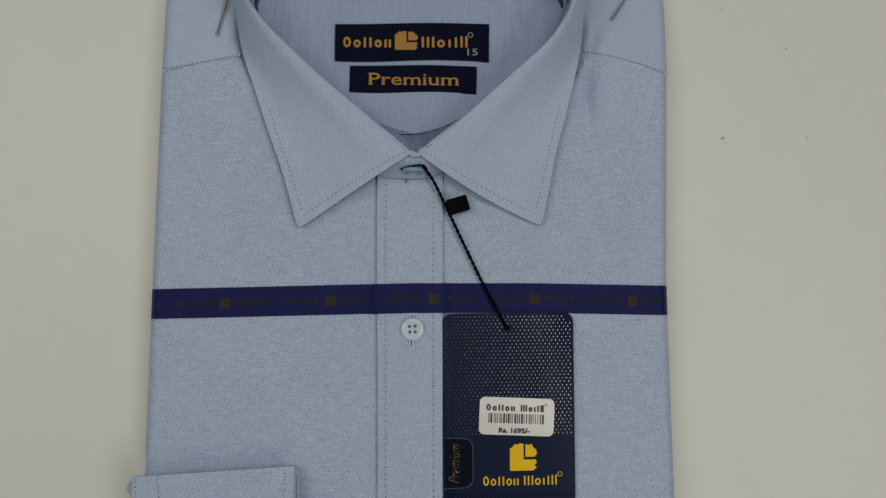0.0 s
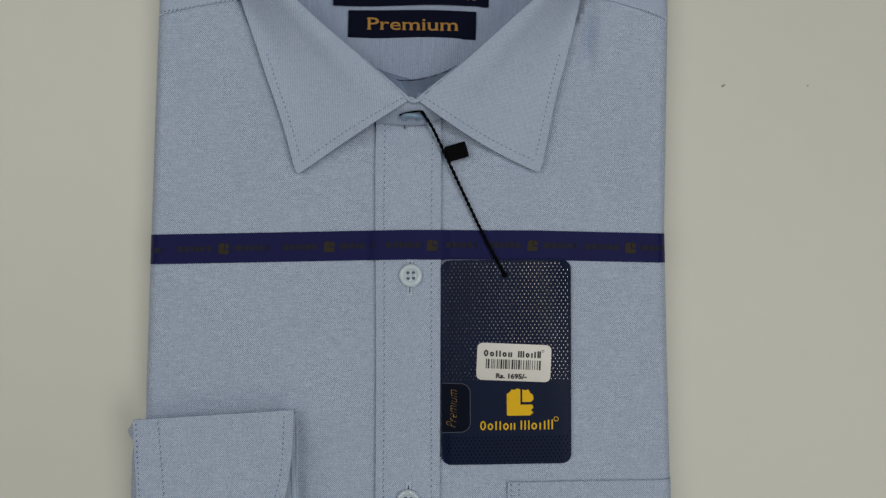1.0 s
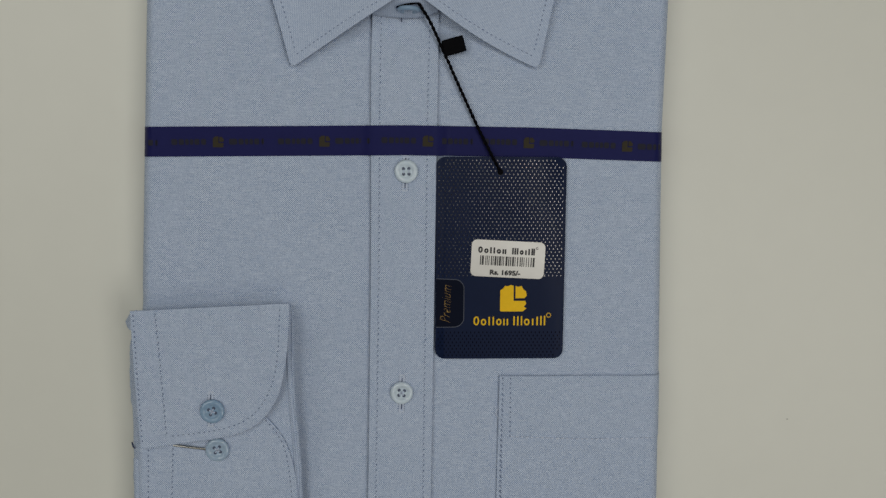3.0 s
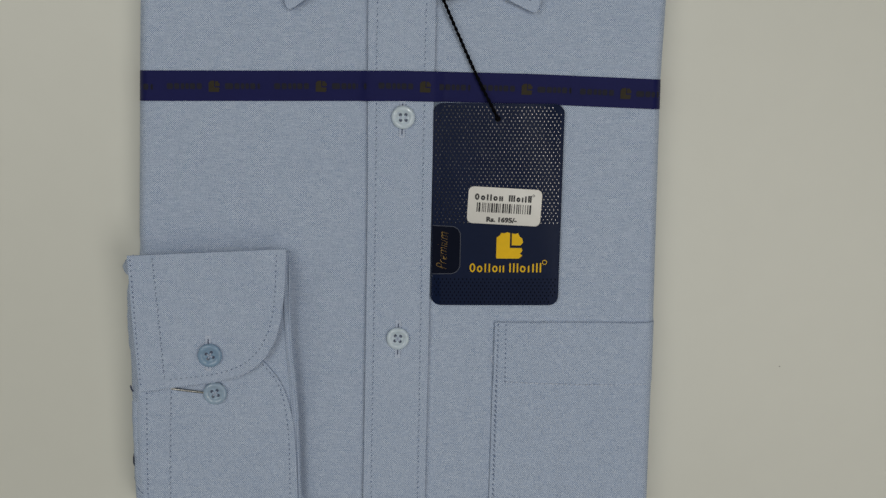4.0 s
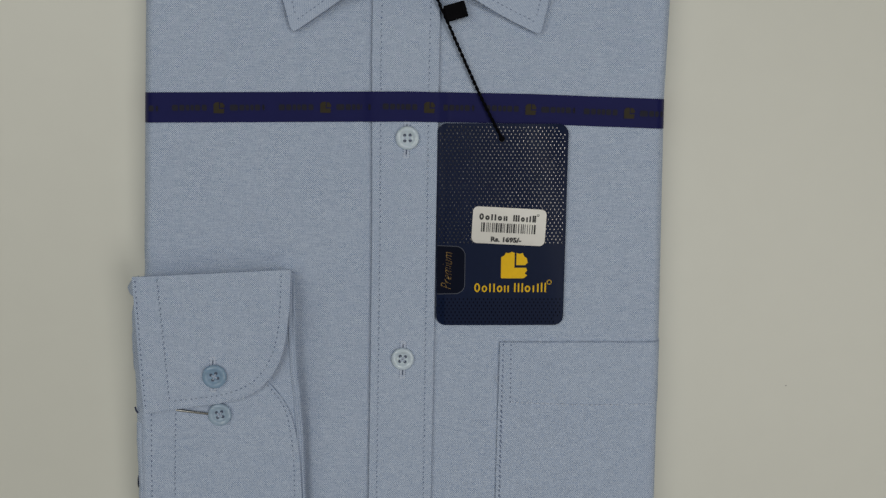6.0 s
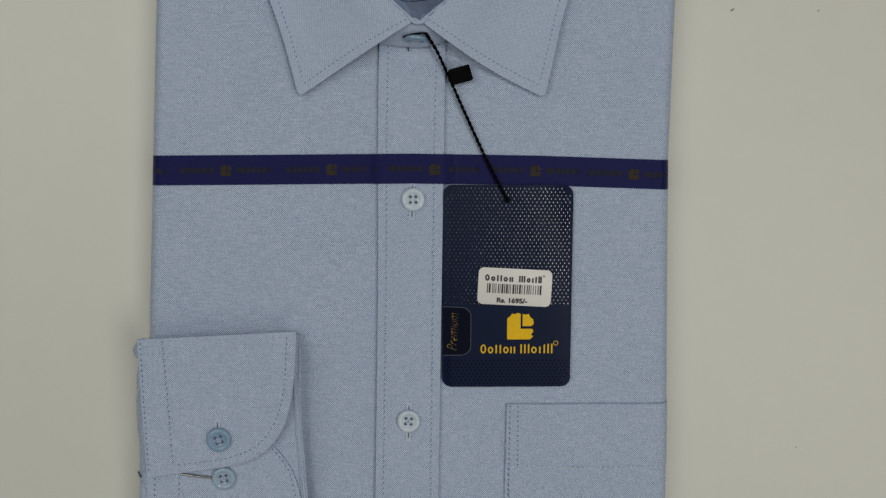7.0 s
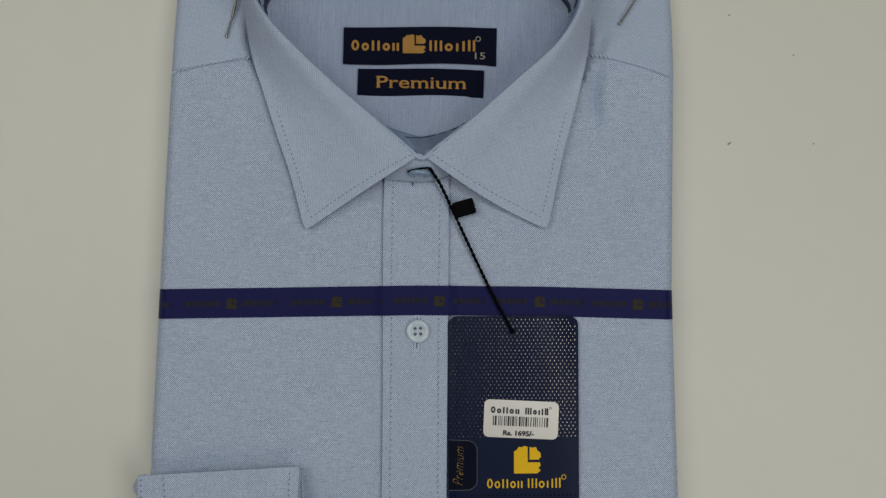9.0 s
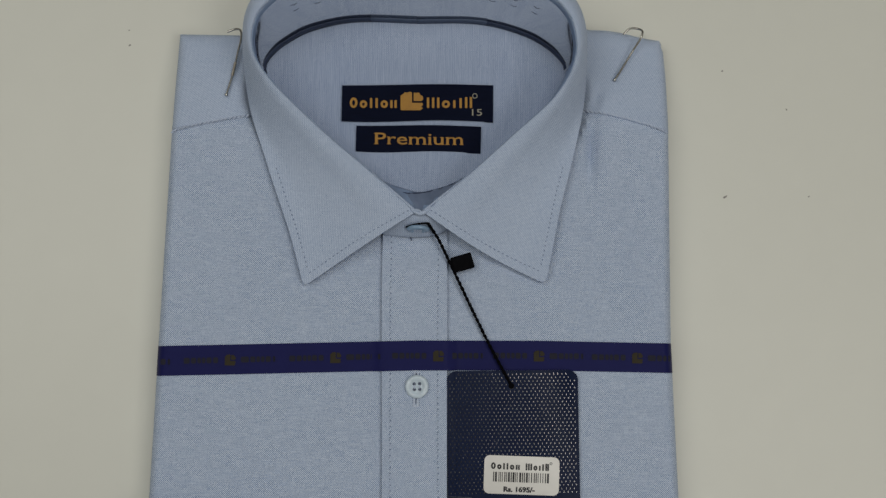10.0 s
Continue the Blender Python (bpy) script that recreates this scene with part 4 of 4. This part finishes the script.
part("strip", thick(grid_mesh(rows), 0.18), BAND, band)
for cx in (-140.2, -89.8, -39.2, 10.4, 59.2, 107.2):
    cy = table_of(cx, TOP_EDGE) - 7.3
    a = math.degrees(math.atan2(table_of(cx + 5, TOP_EDGE) - table_of(cx - 5, TOP_EDGE), 10))
    mm = Matrix.Translation((cx, cy, 0)) @ Matrix.Rotation(radians(a), 4, "Z")

    def laid(x):
        p = mm @ Vector((x, 0, 0))
        return p.x, p.y, surf(p.x, p.y) + 0.72 + 2.75 * smooth(-21, -17, p.x) * smooth(19, 15.5, p.x)

    px, py, pz = laid(0)
    if abs(px) < 123:
        emblem(band, Matrix.Translation((px, py, pz)), 5.4, BAND_MARK)
    for x, w in ((-20.9, 2.9), (-17.6, 2.4), (-14.9, 1.7), (-12.7, 1.7), (-10.2, 2.4), (-7.0, 2.4), (7.0, 3.9), (10.8, 2.4), (13.4, 1.7), (15.6, 1.7), (18.2, 2.4), (21.0, 1.2)):
        px, py, pz = laid(x)
        if abs(px) < 123:
            part("print_bar", plate(rounded(w, 2.9, 0.7, 2), 0, 0.03, Matrix.Translation((px, py, pz)) @ Matrix.Rotation(radians(a), 4, "Z")), BAND_PRINT, band, smooth=False)

# ---- hang tag ----
tag = thing("hang_tag", "navy embossed card tag with gold marks and a price sticker", "hang tag", (47, -42, 22))
MT = Matrix.Translation((47.1, -42.1, 23.2)) @ Matrix.Rotation(radians(1.1), 4, "Z") @ Matrix.Rotation(radians(0.25), 4, "X") @ Matrix.Rotation(radians(0.8), 4, "Y")
outline = [(x, y + 0.5) for x, y in rounded(63.2, 99.4, 4.6, 8)]
bm = plate(outline, -0.5, 0.2, bevel=0.12)
for cut in range(-30, 9, 3):
    bmesh.ops.bisect_plane(bm, geom=list(bm.verts) + list(bm.edges) + list(bm.faces), plane_co=(cut, 0, 0), plane_no=(1, 0, 0))
bmesh.ops.transform(bm, matrix=MT, verts=bm.verts)
part("card", bm, CARD, tag)


def bead(bm, x, y, sx, sy, h):
    """A small raised oval, domed, standing on the card."""
    rings = []
    for q, up in ((1.0, 0.0), (0.68, 0.54), (0.34, 0.88)):
        rings.append([bm.verts.new(MT @ Vector((x + sx * q * math.cos(k * math.pi / 4), y + sy * q * math.sin(k * math.pi / 4), 0.19 + h * up))) for k in range(8)])
    top = bm.verts.new(MT @ Vector((x, y, 0.19 + h)))
    for a, b in zip(rings, rings[1:]):
        for k in range(8):
            bm.faces.new((a[k], a[(k + 1) % 8], b[(k + 1) % 8], b[k]))
    for k in range(8):
        bm.faces.new((rings[-1][k], rings[-1][(k + 1) % 8], top))


def lattice(y_top, y_low, height):
    """A field of staggered beads, clear of the corners and the punched hole."""
    bm = bmesh.new()
    y, odd = y_top, False
    while y > y_low:
        x = -30.2 + (LATTICE[0] / 2 if odd else 0)
        while x < 30.4:
            corner = abs(x) > 27.5 and abs(y) > 45.2
            if not corner and not (abs(x + 0.7) < 2.1 and abs(y - 42.7) < 1.9):
                bead(bm, x, y, 0.31, 0.58, height)
            x += LATTICE[0]
        y -= LATTICE[1]
        odd = not odd
    return bm


LATTICE = (2.0, 1.65)
tagged(part("embossing", lattice(48.4, -9.2, 0.0285), CARD_EMBOSS, tag, "embossed lattice of small lozenges"), kind="stuff")
# raised beads here too, with the pits' shade given by their dark colour
tagged(part("embossing", lattice(-36.0, -48.0, 0.07), CARD_PIT_SHADE, tag, "lattice of small lozenges, coloured dark like shaded pits"), kind="stuff")
bm = bmesh.new()
bmesh.ops.create_cone(bm, cap_ends=True, segments=20, radius1=1.4, radius2=1.4, depth=0.3, matrix=MT @ Matrix.Translation((-0.7, 42.7, 0.16)))
part("punched_hole", bm, INK, tag)
# side tab with slanting lettering
tab = [(-31.3, -9.2)] + [(-31.3 + 8.6 + 5 + 4.6 * math.sin(radians(q)) - 4.6, -9.6 - 4.6 + 4.6 * math.cos(radians(q))) for q in range(0, 91, 15)] + [(-31.3 + 13.6 - 4.6 + 4.6 * math.cos(radians(q)), -28.6 - 4.6 * math.sin(radians(q))) for q in range(0, 91, 15)] + [(-31.3, -33.4)]
rim_pts = [MT @ Vector((x, y, 0.34)) for x, y in tab]
part("tab_edge", tube(spline([tuple(p) for p in rim_pts], 60), 0.16, 5), CARD_EDGE, tag, "cut edge of the side tab")
part("tab", plate(tab, 0.2, 0.36, MT), CARD_TAB, tag, smooth=False)
lettering("Premium", 18.4, 4.8, MT @ Matrix.Translation((-26.6, -21.6, 0.42)) @ Matrix.Rotation(radians(88), 4, "Z"), GOLD_DIM, tag, shear=0.45, bold=-0.032, label="slanting gold word")
emblem(tag, MT @ Matrix.Translation((6.6, -18.9, 0.2)), 13.2, GOLD_FOIL)
brand_letters(tag, MT @ Matrix.Translation((0, -30.2, 0.2)), (-12.9, 4.2), (6.8, 22.6), 4.5, GOLD_FOIL, 0.21)
part("mark_ring", ring(1.05, 0.3, MT @ Matrix.Translation((24.2, -27.4, 0.15))), GOLD_FOIL, tag)
# price sticker
MS = Matrix.Translation((50.7, -41.6, 23.66)) @ Matrix.Rotation(radians(-1.6), 4, "Z")
sticker = part("price_sticker", plate(rounded(36.0, 18.0, 2.6, 6), 0, 0.16, MS, 0.05), STICKER, tag, "white sticker with a bar code and the price")
brand_letters(sticker, MS @ Matrix.Translation((0, 4.1, 0.1)), (-14.8, -1.0), (1.8, 13.0), 3.2, INK, 0.35)
part("mark_ring", ring(0.5, 0.25, MS @ Matrix.Translation((13.9, 6.0, 0.12))), INK, sticker)
x = -13.6
rnd = random.Random(7)
while x < 13.2:
    w = rnd.choice((0.35, 0.5, 0.5, 0.9))
    bm = bmesh.new()
    bmesh.ops.create_cube(bm, size=1, matrix=MS @ Matrix.Translation((x + w / 2, -1.0, 0.19)) @ Matrix.Diagonal((w, 4.6, 0.06, 1)))
    part("code_bar", bm, INK, sticker, smooth=False)
    x += w + rnd.choice((0.4, 0.5, 0.8))
lettering("Rs. 1695/-", 15.0, 2.7, MS @ Matrix.Translation((-1.0, -6.7, 0.2)), INK, sticker, bold=0.055, label="printed price")

# the card is bowed: its west side curls down to the cloth
for ob in list(bpy.data.objects):
    up = ob
    while up.parent is not None:
        up = up.parent
    if up == tag and ob.type == "MESH":
        inv = MT.inverted()
        for v in ob.data.vertices:
            x = (inv @ (v.co / MM)).x
            v.co.z -= MM * 0.0003 * min(0, x + 2) ** 2

# ---- black cord of the tag, round the top button ----
cord = thing("tag_cord", "black twisted cord with a square clip, looped round the top button", "cord", (5, 79, 24))
part("loop", tube(spline([(-6.0, 76.4, 29.0), (-3.0, 77.2, 31.0), (1.5, 78.0, 31.4), (4.6, 78.2, 30.4), (5.6, 77.2, 28.8)], 24), 0.5, 7), CORD, cord)
way = spline([(4.4, 78.3, 29.8), (6.2, 76.0, 27.6), (10, 70.5, 25.2), (16, 58.5, 24.6), (26, 38, 24.0), (35, 20, 23.8), (41, 9, 24.4), (45.6, 0.9, 23.8)], 180)
for ph in (0, math.pi):
    pts = []
    for i, p in enumerate(way):
        d = (way[min(i + 1, 180)] - way[max(i - 1, 0)]).normalized()
        u = Vector((-d.y, d.x, 0)).normalized()
        a = ph + i * 0.55
        pts.append(p + 0.36 * (math.cos(a) * u + math.sin(a) * Vector((0, 0, 1))))
    part("strand", tube(pts, 0.5, 8), CORD, cord)
mk = Matrix.Translation((21.5, 59.9, 24.2)) @ Matrix.Rotation(radians(17), 4, "Z")
clip = part("clip", round_box(10.4, 7.6, 3.4, 0.7, mk), BLACK, cord, "square black plastic clip")
part("clip_ridge", round_box(0.9, 6.6, 0.4, 0.15, mk @ Matrix.Translation((3.6, 0, 1.72))), BLACK, clip)
bm = bmesh.new()
bmesh.ops.create_icosphere(bm, subdivisions=2, radius=1.5, matrix=Matrix.Translation((45.6, 0.8, 23.9)) @ Matrix.Diagonal((1, 1, 0.5, 1)))
part("knot", bm, CORD, cord)

# ---- pins ----
def shirt_pin(points, sleeve):
    pin = thing("shirt_pin", "bent steel shirt pin holding the folded shoulder", "pin", points[0], "pins in the shoulders")
    pts = spline(points, 60)
    part("wire", tube(pts, 0.54, 8), STEEL, pin)
    bm = bmesh.new()
    bmesh.ops.create_icosphere(bm, subdivisions=2, radius=0.85, matrix=Matrix.Translation(points[0]))
    part("head", bm, STEEL, pin)
    if sleeve:
        a, b = sleeve
        part("crimp", tube([Vector(a), Vector(a).lerp(Vector(b), 0.5), Vector(b)], 0.72, 8), BRASS, pin, "brass crimp")
    return pin


def above(x, y, d):
    return (x, y, surf(x, y) + d + 0.5)


shirt_pin([above(-95.6, 141.7, 1.6), above(-92.6, 154.0, 2.1), above(-91.2, 163, 2.6), above(-89.8, 171.0, 4.0), (-90.4, 175.6, 17.5), (-93.2, 176.4, 16.5), (-97.2, 175.2, 15.6)], (above(-93.2, 151.6, 2.0), above(-92.0, 158.6, 2.4)))
shirt_pin([above(97.2, 153.0, 1.7), above(101, 159, 2.3), above(104, 164, 2.8), above(107.4, 169.6, 3.6), above(110.2, 174.0, 4.6), (111.6, 178.2, 18.5), (109.2, 180.4, 16.5), (105.4, 180.4, 15.8), (102.6, 177.6, 15)], None)
pin = thing("cuff_pin", "thin steel pin stuck under the cuff beside its button", "pin", (-102, -138, 24))
part("wire", tube([above(-111, -136.8, 5.2), above(-103, -137.6, 5.5), above(-94.2, -138.6, 5.3)], 0.62, 8), STEEL, pin)
part("point", tube([(-131.6, -136.4, 24.4), (-131.2, -138.4, 24.0), (-130.6, -139.6, 23.6)], 0.4, 6), HOLE, pin, "dark end of the pin at the sleeve's edge")

# ---- loose threads and gaps of the folded sleeve ----
part("loose_thread", tube(spline([(-53.5, -88.2, 26.2), (-49, -88.6, 23.6), (-43.5, -88.3, 22.2)], 12), 0.16, 5), THREAD_L, sleeve)
part("sleeve_bulge", roll([(-130.8, -86, 15), (-131.4, -96, 15), (-130.6, -107, 15)], 3.2, 5.0), OXFORD_CUFF, shirt, "soft bulge of the folded sleeve")
# solid dark oval standing for the shade in an opening between folds
bm = bmesh.new()
bmesh.ops.create_icosphere(bm, subdivisions=2, radius=1, matrix=Matrix.Translation((-132.6, -178, 16.5)) @ Matrix.Diagonal((0.5, 3.8, 2.4, 1)))
part("fold_gap", bm, HOLE, shirt)
# thin dark tube laid on the cloth as the crease's shade
part("fold_crease", tube(spline([(-132.2, -187, 18.5), (-129.8, -190.5, 23.0), (-126.4, -193, 25.4)], 12), 0.2, 5), THREAD, shirt)
